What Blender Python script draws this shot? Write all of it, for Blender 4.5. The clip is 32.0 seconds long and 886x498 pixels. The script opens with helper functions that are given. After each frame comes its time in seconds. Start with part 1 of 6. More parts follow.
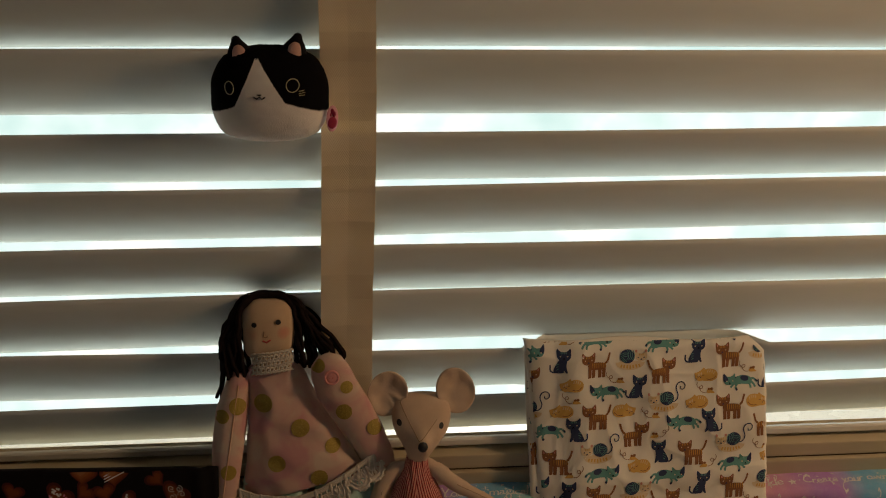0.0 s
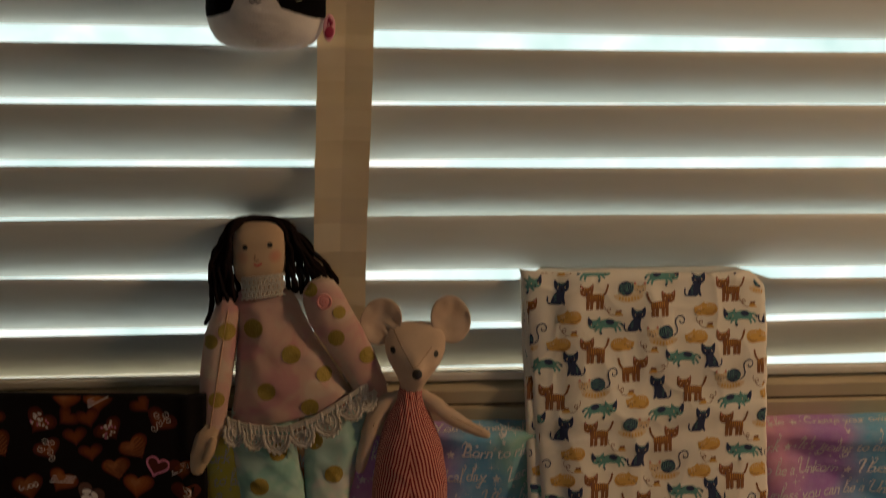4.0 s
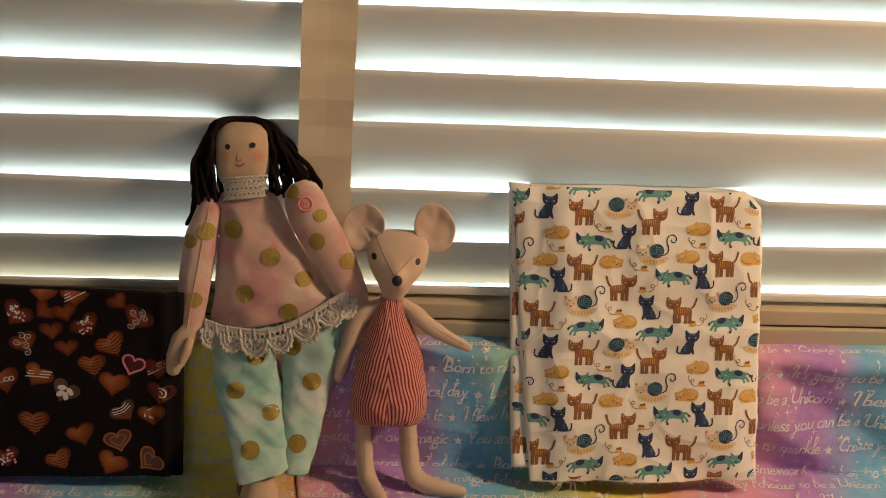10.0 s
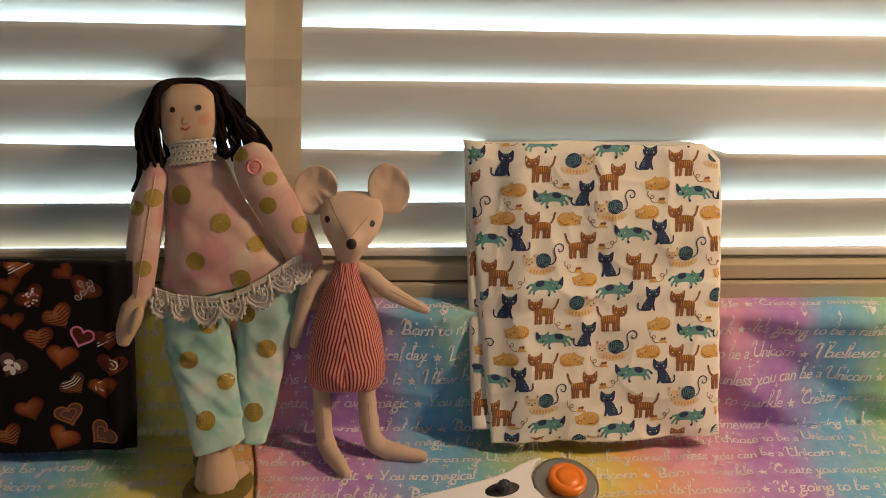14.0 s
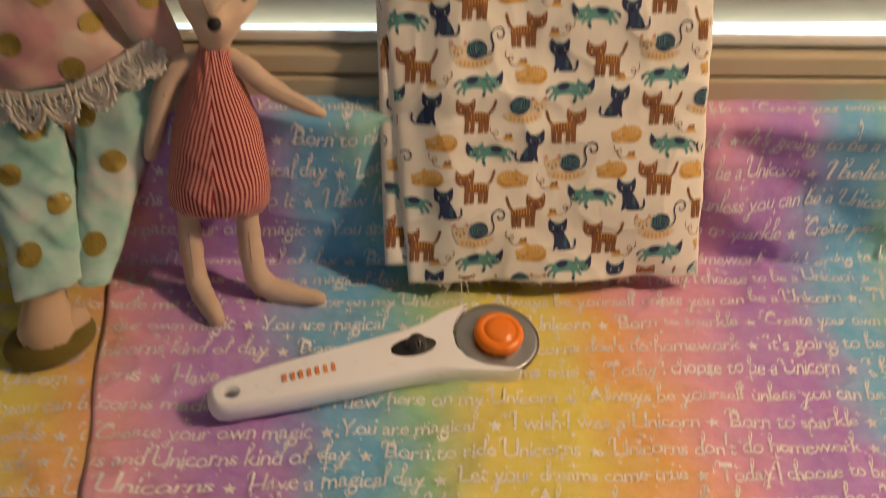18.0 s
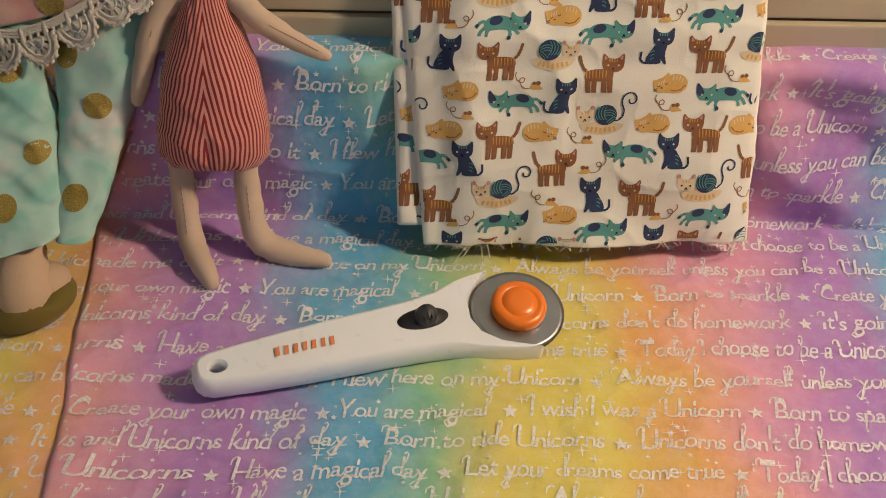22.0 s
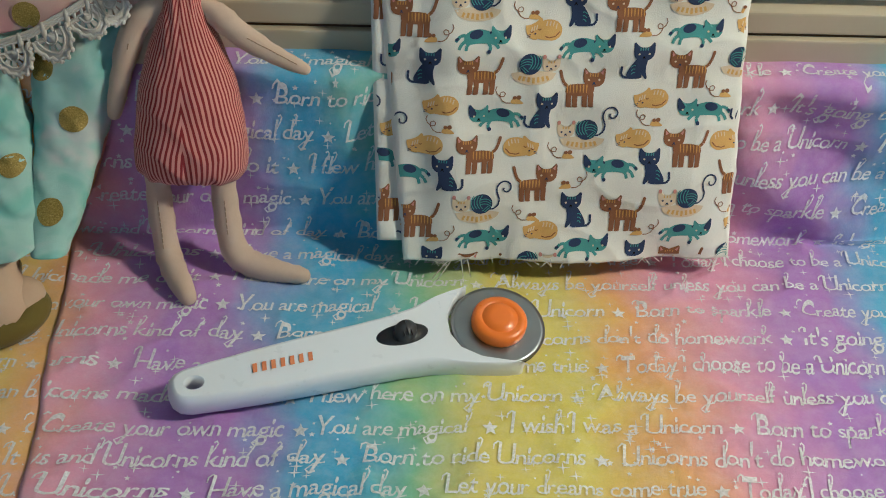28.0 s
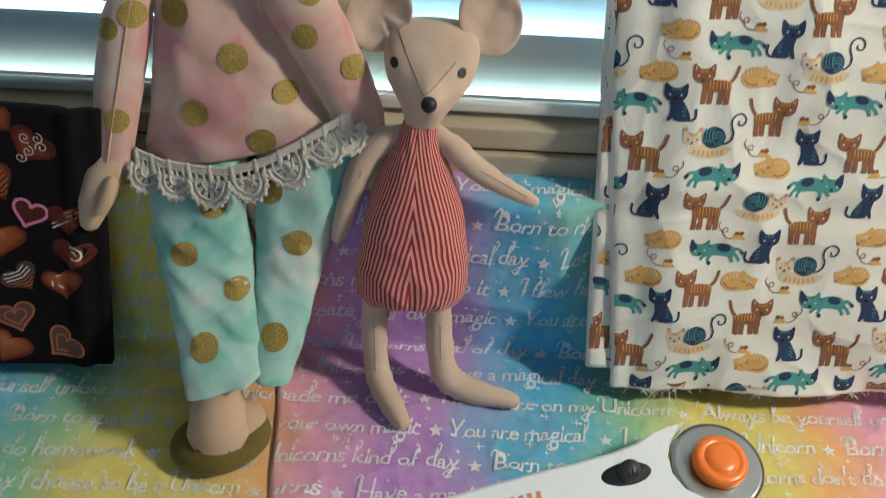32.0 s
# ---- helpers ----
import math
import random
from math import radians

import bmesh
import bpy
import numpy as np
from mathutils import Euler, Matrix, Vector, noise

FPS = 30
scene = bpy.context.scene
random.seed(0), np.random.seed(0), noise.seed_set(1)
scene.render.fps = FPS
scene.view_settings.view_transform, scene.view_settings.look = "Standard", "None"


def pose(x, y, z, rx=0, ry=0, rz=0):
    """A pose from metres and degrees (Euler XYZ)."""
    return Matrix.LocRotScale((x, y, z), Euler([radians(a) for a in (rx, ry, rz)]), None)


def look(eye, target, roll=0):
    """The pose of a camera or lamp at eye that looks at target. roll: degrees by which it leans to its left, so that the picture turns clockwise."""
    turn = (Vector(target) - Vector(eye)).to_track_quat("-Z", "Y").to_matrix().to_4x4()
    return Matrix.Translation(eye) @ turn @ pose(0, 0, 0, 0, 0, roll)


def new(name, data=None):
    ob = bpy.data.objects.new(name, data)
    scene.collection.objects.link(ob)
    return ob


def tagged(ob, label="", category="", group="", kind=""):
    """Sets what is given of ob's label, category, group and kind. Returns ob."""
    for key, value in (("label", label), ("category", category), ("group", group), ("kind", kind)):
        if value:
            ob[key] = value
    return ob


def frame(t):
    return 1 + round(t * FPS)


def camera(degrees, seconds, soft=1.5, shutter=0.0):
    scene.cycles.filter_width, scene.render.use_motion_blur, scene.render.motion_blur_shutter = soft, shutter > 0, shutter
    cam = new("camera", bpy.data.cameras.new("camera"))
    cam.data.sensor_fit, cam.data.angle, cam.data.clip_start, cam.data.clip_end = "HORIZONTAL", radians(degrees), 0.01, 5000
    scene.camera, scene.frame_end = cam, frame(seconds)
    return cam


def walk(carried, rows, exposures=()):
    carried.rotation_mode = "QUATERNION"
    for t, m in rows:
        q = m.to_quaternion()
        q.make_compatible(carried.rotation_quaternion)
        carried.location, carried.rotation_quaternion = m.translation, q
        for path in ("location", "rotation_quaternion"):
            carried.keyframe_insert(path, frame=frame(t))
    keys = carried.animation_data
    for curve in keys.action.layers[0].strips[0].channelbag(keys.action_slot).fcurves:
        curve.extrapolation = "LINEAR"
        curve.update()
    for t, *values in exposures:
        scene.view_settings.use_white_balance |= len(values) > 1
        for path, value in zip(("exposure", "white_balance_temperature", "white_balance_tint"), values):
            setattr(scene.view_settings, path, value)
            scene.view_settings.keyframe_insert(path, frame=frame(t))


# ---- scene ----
cam = camera(39.7, 32.0, soft=1.0, shutter=0.5)
PATH = [
    (0, (-0.041, 0.052, 0.655), (0.162, 1.852, -0.193), 2.0),
    (0.5, (-0.051, 0.037, 0.622), (0.173, 1.864, -0.16), 2.1),
    (1, (-0.052, 0.038, 0.623), (0.174, 1.863, -0.163), 2.4),
    (1.5, (-0.053, 0.039, 0.618), (0.18, 1.868, -0.157), 2.5),
    (2, (-0.048, 0.042, 0.623), (0.18, 1.867, -0.165), 2.7),
    (2.5, (-0.054, 0.038, 0.615), (0.184, 1.869, -0.154), 3.0),
    (3, (-0.068, 0.025, 0.582), (0.199, 1.882, -0.11), 3.1),
    (3.5, (-0.051, 0.049, 0.617), (0.181, 1.869, -0.178), 3.0),
    (4, (-0.05, 0.037, 0.573), (0.184, 1.86, -0.215), 2.9),
    (4.5, (-0.054, 0.03, 0.533), (0.188, 1.82, -0.328), 3.7),
    (6.5, (-0.019, 0.033, 0.516), (0.161, 1.826, -0.351), 4.0),
    (7, (-0.015, 0.03, 0.514), (0.168, 1.831, -0.336), 3.9),
    (7.5, (-0.013, 0.031, 0.519), (0.164, 1.835, -0.326), 3.9),
    (8, (-0.01, 0.027, 0.518), (0.163, 1.84, -0.309), 3.9),
    (8.5, (-0.007, 0.024, 0.515), (0.151, 1.846, -0.294), 3.8),
    (9, (-0.009, 0.025, 0.514), (0.155, 1.848, -0.294), 3.9),
    (9.5, (-0.005, 0.023, 0.516), (0.153, 1.848, -0.288), 3.8),
    (10, (-0.003, 0.025, 0.517), (0.152, 1.849, -0.291), 3.8),
    (10.5, (0.0, 0.025, 0.508), (0.155, 1.855, -0.284), 3.5),
    (11, (-0.001, 0.03, 0.511), (0.16, 1.851, -0.3), 3.5),
    (11.5, (-0.001, 0.034, 0.515), (0.172, 1.849, -0.309), 3.6),
    (12, (-0.001, 0.037, 0.512), (0.187, 1.846, -0.321), 3.5),
    (12.5, (0.006, 0.039, 0.517), (0.194, 1.836, -0.34), 3.4),
    (13, (0.004, 0.04, 0.512), (0.208, 1.837, -0.342), 3.4),
    (13.5, (0.005, 0.04, 0.511), (0.213, 1.833, -0.349), 3.3),
    (14, (0.002, 0.042, 0.511), (0.222, 1.831, -0.354), 3.3),
    (14.5, (0.001, 0.043, 0.517), (0.219, 1.828, -0.358), 3.4),
    (16.5, (-0.044, 0.07, 0.503), (0.306, 1.838, -0.364), 4.7),
    (17, (-0.031, 0.116, 0.492), (0.388, 1.854, -0.404), 5.1),
    (17.5, (0.034, 0.186, 0.485), (0.311, 1.876, -0.549), 4.6),
    (18, (0.079, 0.214, 0.432), (0.29, 1.821, -0.741), 4.3),
    (18.5, (0.094, 0.255, 0.413), (0.261, 1.805, -0.84), 3.6),
    (19, (0.102, 0.266, 0.408), (0.242, 1.801, -0.866), 3.3),
    (19.5, (0.103, 0.267, 0.41), (0.229, 1.805, -0.862), 3.1),
    (20, (0.102, 0.272, 0.408), (0.215, 1.81, -0.865), 3.1),
    (20.5, (0.094, 0.277, 0.409), (0.2, 1.809, -0.872), 3.0),
    (21, (0.099, 0.275, 0.407), (0.203, 1.812, -0.868), 3.0),
    (21.5, (0.104, 0.276, 0.407), (0.214, 1.811, -0.87), 3.3),
    (22, (0.108, 0.275, 0.407), (0.218, 1.816, -0.864), 3.4),
    (22.5, (0.108, 0.273, 0.407), (0.215, 1.822, -0.853), 3.4),
    (23, (0.105, 0.276, 0.406), (0.213, 1.827, -0.853), 3.4),
    (23.5, (0.102, 0.277, 0.403), (0.215, 1.833, -0.848), 3.5),
    (24, (0.104, 0.277, 0.403), (0.219, 1.832, -0.849), 3.7),
    (24.5, (0.105, 0.276, 0.407), (0.227, 1.829, -0.847), 4.0),
    (25, (0.105, 0.274, 0.407), (0.232, 1.831, -0.842), 3.9),
    (25.5, (0.106, 0.276, 0.409), (0.236, 1.83, -0.844), 4.1),
    (27.5, (0.109, 0.278, 0.401), (0.245, 1.839, -0.84), 3.9),
    (28, (0.109, 0.278, 0.403), (0.249, 1.836, -0.844), 4.1),
    (28.5, (0.111, 0.279, 0.4), (0.256, 1.836, -0.847), 4.3),
    (29, (0.11, 0.284, 0.399), (0.255, 1.836, -0.854), 4.4),
    (29.5, (0.107, 0.285, 0.399), (0.253, 1.833, -0.86), 4.7),
    (30, (0.104, 0.286, 0.397), (0.258, 1.831, -0.864), 4.8),
    (30.5, (0.109, 0.296, 0.395), (0.256, 1.831, -0.878), 4.6),
    (31, (0.111, 0.307, 0.415), (0.203, 1.851, -0.854), 3.5),
    (31.5, (0.072, 0.315, 0.422), (0.049, 1.876, -0.828), 2.2),
    (32, (0.009, 0.32, 0.441), (0.127, 1.885, -0.799), 5.6),
]
EXPOSURES = [(0, -0.96, 7300, 10), (3.3, -0.95, 7300, 10), (4.5, -0.78, 7150, 10), (6.5, 0.52, 8050, 9), (7.4, 0.52, 7800, 9), (8.5, 0.43, 7050, 10), (10, 0.4, 6700, 10), (13, 0.4, 6350, 10), (16.5, 0.36, 6450, 9), (19, 0.55, 6300, 8), (20, 0.65, 6100, 7), (23, 0.64, 5150, -2), (25.5, 0.64, 4620, -9), (28, 0.63, 4330, -12), (31.3, 0.59, 4330, -12), (32, 0.92, 4450, -10)]
walk(cam, [(t, look(eye, target, roll)) for t, eye, target, roll in PATH], EXPOSURES)

# ---- light: sky and sun outside the window, a warm room lamp, an added fill behind ----
world = bpy.data.worlds.new("world")
scene.world = world
world.use_nodes = True
wn = world.node_tree.nodes
sky = wn.new("ShaderNodeTexSky")
sky.sky_type, sky.sun_disc = "NISHITA", False
sky.sun_elevation, sky.sun_rotation = radians(42), radians(10)
wn["Background"].inputs["Strength"].default_value = 0.12
world.node_tree.links.new(sky.outputs[0], wn["Background"].inputs["Color"])


def lamp(name, kind, matrix, energy, colour, **more):
    data = bpy.data.lights.new(name, kind)
    data.energy, data.color = energy, colour
    for key, value in more.items():
        setattr(data, key, value)
    ob = new(name, data)
    ob.matrix_world = matrix
    return ob


lamp("sun", "SUN", look((0.7, 4.0, 3.6), (0, 0, 0)), 4.6, (1.0, 0.95, 0.88), angle=radians(0.5))
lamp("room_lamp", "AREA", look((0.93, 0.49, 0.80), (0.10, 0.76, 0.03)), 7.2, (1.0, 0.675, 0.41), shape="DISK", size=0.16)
# unseen cool fill, added to lift the room; no window is known there
lamp("back_fill_light", "AREA", look((-0.6, -2.64, 0.9), (-0.6, 0.0, 0.9)), 2.2, (0.80, 0.90, 1.0), shape="RECTANGLE", size=1.2, size_y=1.0)


# ---- materials ----
class Nodes:
    """A small wrapper that builds one node material."""

    def __init__(self, name, rough=0.7, metal=0.0, sheen=0.0):
        self.mat = bpy.data.materials.new(name)
        self.mat.use_nodes = True
        self.t = self.mat.node_tree
        self.b = self.t.nodes["Principled BSDF"]
        self.b.inputs["Roughness"].default_value = rough
        self.b.inputs["Metallic"].default_value = metal
        self.b.inputs["Sheen Weight"].default_value = sheen
        self.co = self.t.nodes.new("ShaderNodeTexCoord").outputs["Object"]

    def link(self, a, b):
        self.t.links.new(a, b)

    def put(self, socket, value):
        if isinstance(value, bpy.types.NodeSocket):
            self.link(value, socket)
        else:
            socket.default_value = value

    def noise(self, scale, detail=3, rough=0.55, co=None, stretch=None, distort=0.0):
        n = self.t.nodes.new("ShaderNodeTexNoise")
        n.inputs["Scale"].default_value, n.inputs["Detail"].default_value, n.inputs["Roughness"].default_value = scale, detail, rough
        n.inputs["Distortion"].default_value = distort
        co = co or self.co
        if stretch:
            m = self.t.nodes.new("ShaderNodeMapping")
            m.inputs["Scale"].default_value = stretch
            self.link(co, m.inputs["Vector"])
            co = m.outputs[0]
        self.link(co, n.inputs["Vector"])
        return n.outputs["Fac"]

    def math(self, op, a, b=0.0, c=0.0):
        n = self.t.nodes.new("ShaderNodeMath")
        n.operation = op
        for socket, value in zip(n.inputs, (a, b, c)):
            self.put(socket, value)
        return n.outputs[0]

    def axis(self, letter):
        n = self.t.nodes.new("ShaderNodeSeparateXYZ")
        self.link(self.co, n.inputs[0])
        return n.outputs[letter]

    def ramp(self, fac, stops, mode="LINEAR"):
        n = self.t.nodes.new("ShaderNodeValToRGB")
        n.color_ramp.interpolation = mode
        e = n.color_ramp.elements
        while len(e) < len(stops):
            e.new(0.5)
        for el, (at, c) in zip(e, stops):
            el.position, el.color = at, (*c, 1) if len(c) == 3 else c
        self.put(n.inputs[0], fac)
        return n.outputs[0]

    def mix(self, fac, a, b, mode="MIX"):
        n = self.t.nodes.new("ShaderNodeMix")
        n.data_type, n.blend_type = "RGBA", mode
        self.put(n.inputs[0], fac)
        for socket, value in ((n.inputs[6], a), (n.inputs[7], b)):
            self.put(socket, (*value, 1) if isinstance(value, tuple) and len(value) == 3 else value)
        return n.outputs[2]

    def colour(self, value):
        self.put(self.b.inputs["Base Color"], (*value, 1) if isinstance(value, tuple) else value)
        return self

    def rough(self, value):
        self.put(self.b.inputs["Roughness"], value)
        return self

    def bump(self, height, depth, strength=1.0):
        n = self.t.nodes.new("ShaderNodeBump")
        n.inputs["Distance"].default_value, n.inputs["Strength"].default_value = depth, strength
        self.link(height, n.inputs["Height"])
        self.link(n.outputs[0], self.b.inputs["Normal"])
        return self


def shade(c, k):
    return tuple(min(1.0, v * k) for v in c)


def cloth(name, colour, weave=2600, spread=0.12, rough=0.85, sheen=0.15):
    """Woven cotton: one colour with soft blotches, a thread weave and fine fuzz."""
    n = Nodes(name, rough, 0, sheen)
    n.b.inputs["Specular IOR Level"].default_value = 0.15
    tone = n.ramp(n.noise(35, 4), [(0.3, shade(colour, 1 - spread)), (0.7, shade(colour, 1 + spread))])
    fine = n.noise(900, 2)
    n.colour(n.mix(n.math("MULTIPLY", fine, 0.22), tone, shade(colour, 0.7)))
    n.bump(n.math("ADD", n.noise(weave, 1), n.math("MULTIPLY", n.noise(60, 3), 3.0)), 0.0004, 0.5)
    return n.mat


def plain(name, colour, rough=0.5, metal=0.0, spread=0.06, scale=40, bump=0.0):
    n = Nodes(name, rough, metal)
    n.colour(n.ramp(n.noise(scale, 4), [(0.3, shade(colour, 1 - spread)), (0.7, shade(colour, 1 + spread))]))
    n.rough(n.math("MULTIPLY_ADD", n.noise(scale * 3, 3), 0.16, rough - 0.08))
    if bump:
        n.bump(n.noise(scale * 12, 3), bump, 0.6)
    return n.mat


def rainbow_cloth(start):
    """Tie-dyed cotton: a rainbow that repeats along the window, wobbling like watercolour."""
    n = Nodes("rainbow_cotton", 0.85, 0, 0.15)
    n.b.inputs["Specular IOR Level"].default_value = 0.2
    wob = n.math("MULTIPLY", n.math("SUBTRACT", n.noise(9, 3), 0.5), 0.10)
    x = n.math("ADD", n.axis("X"), wob)
    x = n.math("ADD", x, n.math("MULTIPLY", n.math("SUBTRACT", n.noise(38, 3), 0.5), 0.03))
    u = n.math("FRACT", n.math("ADD", n.math("DIVIDE", x, 0.300), start))
    pink, purple, blue = (0.80, 0.36, 0.47), (0.45, 0.22, 0.62), (0.13, 0.44, 0.72)
    green, yellow, orange = (0.28, 0.57, 0.33), (0.80, 0.68, 0.11), (0.84, 0.44, 0.13)
    hue = n.ramp(u, [(0.0, purple), (0.02, purple), (0.125, blue), (0.18, blue), (0.295, green), (0.41, yellow), (0.54, yellow), (0.655, orange), (0.775, pink), (0.93, purple)])
    pale = n.ramp(n.noise(22, 4, distort=0.6), [(0.35, (0.0,) * 3), (0.75, (0.13,) * 3)])
    col = n.mix(pale, hue, (0.72, 0.62, 0.66))
    col = n.mix(n.ramp(n.noise(150, 4, 0.65), [(0.42, (0.0,) * 3), (0.75, (0.16,) * 3)]), col, (0.80, 0.74, 0.76))
    n.colour(n.mix(n.math("MULTIPLY", n.noise(1000, 2), 0.18), col, (0.15, 0.12, 0.15)))
    n.bump(n.math("ADD", n.noise(2600, 1), n.math("MULTIPLY", n.noise(40, 3, 0.5), 8.0)), 0.0005, 0.6)
    return n.mat


def watercolour(name, a, b, c):
    """Blotchy dyed cotton in three tones."""
    n = Nodes(name, 0.85, 0, 0.15)
    big = n.noise(42, 2, distort=0.4)
    base = n.ramp(big, [(0.36, a), (0.47, b), (0.53, b), (0.66, c)])
    n.colour(n.mix(n.math("MULTIPLY", n.noise(900, 2), 0.15), base, shade(b, 0.6)))
    n.bump(n.math("ADD", n.noise(2600, 1), n.math("MULTIPLY", n.noise(60, 2, 0.5), 2.0)), 0.0005, 0.5)
    return n.mat


def striped(name, red, pale):
    """Narrow stripes that fan from the neck, leave the middle seam in steep chevrons and gather again under the belly."""
    n = Nodes(name, 0.85, 0, 0.15)
    x, z = n.axis("X"), n.axis("Z")
    y = n.math("SUBTRACT", n.axis("Y"), n.math("MULTIPLY", z, 0.25))
    side = n.math("DIVIDE", n.math("ABSOLUTE", n.math("ADD", x, 0.0014)), 0.027)
    turn = n.math("DIVIDE", n.math("ARCTAN2", side, n.math("DIVIDE", y, -0.019)), math.pi / 2)
    fall = n.ramp(n.math("DIVIDE", z, 0.15), [(0.34, (1.0,) * 3), (0.50, (0.86,) * 3), (0.93, (0.0,) * 3)])
    keep = n.math("MAXIMUM", n.math("SUBTRACT", 1.0, turn), 0.0)
    phase = n.math("SUBTRACT", n.math("MULTIPLY", turn, 13.0), n.math("MULTIPLY", n.math("MULTIPLY", fall, keep), 7.0))
    phase = n.math("ADD", phase, n.math("MULTIPLY", n.noise(60, 2), 0.5))
    s = n.math("SINE", n.math("MULTIPLY", phase, 2 * math.pi))
    f = n.math("MULTIPLY_ADD", s, 2.2, 0.30)
    f.node.use_clamp = True
    n.colour(n.mix(f, pale, red))
    n.bump(n.math("ADD", n.noise(2600, 1), n.math("MULTIPLY", n.noise(90, 3), 4.0)), 0.0004, 0.5)
    return n.mat


def face_linen():
    """The doll's linen with two soft rosy cheeks rubbed into it."""
    n = Nodes("doll_face_linen", 0.85, 0, 0.15)
    n.b.inputs["Specular IOR Level"].default_value = 0.15
    tone = n.ramp(n.noise(35, 4), [(0.3, (0.53, 0.375, 0.255)), (0.7, (0.60, 0.43, 0.29))])
    for cx, cz, r, much in ((-0.0100, 0.2285, 0.0052, 0.75), (-0.0325, 0.2275, 0.0050, 0.40)):
        d = n.math("ADD", n.math("POWER", n.math("SUBTRACT", n.axis("X"), cx), 2.0), n.math("POWER", n.math("SUBTRACT", n.axis("Z"), cz), 2.0))
        near = n.math("MULTIPLY_ADD", d, -much / (r * r), much)
        near.node.use_clamp = True
        tone = n.mix(near, tone, (0.62, 0.25, 0.19))
    n.colour(n.mix(n.math("MULTIPLY", n.noise(900, 2), 0.2), tone, (0.38, 0.26, 0.17)))
    n.bump(n.math("ADD", n.noise(2600, 1), n.math("MULTIPLY", n.noise(60, 3), 4.0)), 0.0004, 0.5)
    return n.mat


def herringbone():
    """Woven cotton ladder tape."""
    n = Nodes("herringbone_tape", 0.9, 0, 0.1)
    zig = n.math("PINGPONG", n.axis("X"), 0.0058)
    v = n.math("SINE", n.math("MULTIPLY", n.math("ADD", n.axis("Z"), n.math("MULTIPLY", zig, 1.6)), 2 * math.pi / 0.0024))
    col = n.ramp(n.noise(45, 3), [(0.3, (0.86, 0.77, 0.60)), (0.7, (0.93, 0.85, 0.69))])
    n.colour(n.mix(n.math("MULTIPLY_ADD", v, 0.09, 0.09), col, (0.50, 0.36, 0.20)))
    n.bump(v, 0.0001, 0.5)
    t = n.t.nodes.new("ShaderNodeBsdfTranslucent")
    t.inputs["Color"].default_value = (0.82, 0.64, 0.42, 1)
    mix = n.t.nodes.new("ShaderNodeMixShader")
    mix.inputs[0].default_value = 0.32
    n.link(n.b.outputs[0], mix.inputs[1]), n.link(t.outputs[0], mix.inputs[2])
    n.link(mix.outputs[0], n.t.nodes["Material Output"].inputs["Surface"])
    return n.mat


def ink():
    """Thin white fabric print, worn so that the dyed cloth shows through in places."""
    n = Nodes("white_print", 0.85)
    n.b.inputs["Specular IOR Level"].default_value = 0.15
    n.colour((0.86, 0.84, 0.84))
    worn = n.ramp(n.math("ADD", n.math("MULTIPLY", n.noise(14, 2), 0.6), n.math("MULTIPLY", n.noise(700, 2), 0.4)), [(0.38, (0.08,) * 3), (0.66, (0.48,) * 3)])
    clear = n.t.nodes.new("ShaderNodeBsdfTransparent")
    mix = n.t.nodes.new("ShaderNodeMixShader")
    n.link(worn, mix.inputs[0]), n.link(n.b.outputs[0], mix.inputs[1]), n.link(clear.outputs[0], mix.inputs[2])
    n.link(mix.outputs[0], n.t.nodes["Material Output"].inputs["Surface"])
    return n.mat


def glitter():
    n = Nodes("gold_glitter_print", 0.55, 0.3)
    n.colour(n.ramp(n.noise(1500, 2, 0.7), [(0.35, (0.24, 0.17, 0.03)), (0.6, (0.40, 0.29, 0.06)), (0.75, (0.66, 0.50, 0.18))]))
    n.bump(n.noise(1800, 2), 0.0005, 0.8)
    return n.mat


def slat_paint():
    n = Nodes("slat_paint", 0.42)
    n.colour(n.ramp(n.noise(6, 4, stretch=(0.6, 4, 4)), [(0.3, (0.63, 0.66, 0.64)), (0.7, (0.73, 0.76, 0.74))]))
    n.rough(n.math("MULTIPLY_ADD", n.noise(25, 4, stretch=(0.3, 5, 5)), 0.2, 0.32))
    n.bump(n.noise(60, 3, stretch=(0.08, 4, 4)), 0.0006, 0.25)
    return n.mat


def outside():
    """The garden and houses beyond the window, far off and out of focus; their daylight is put in as glow."""
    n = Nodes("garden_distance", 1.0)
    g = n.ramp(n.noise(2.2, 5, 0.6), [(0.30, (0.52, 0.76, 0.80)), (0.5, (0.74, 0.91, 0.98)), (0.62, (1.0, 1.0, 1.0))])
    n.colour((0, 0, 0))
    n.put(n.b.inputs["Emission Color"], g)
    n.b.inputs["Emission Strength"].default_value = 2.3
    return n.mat


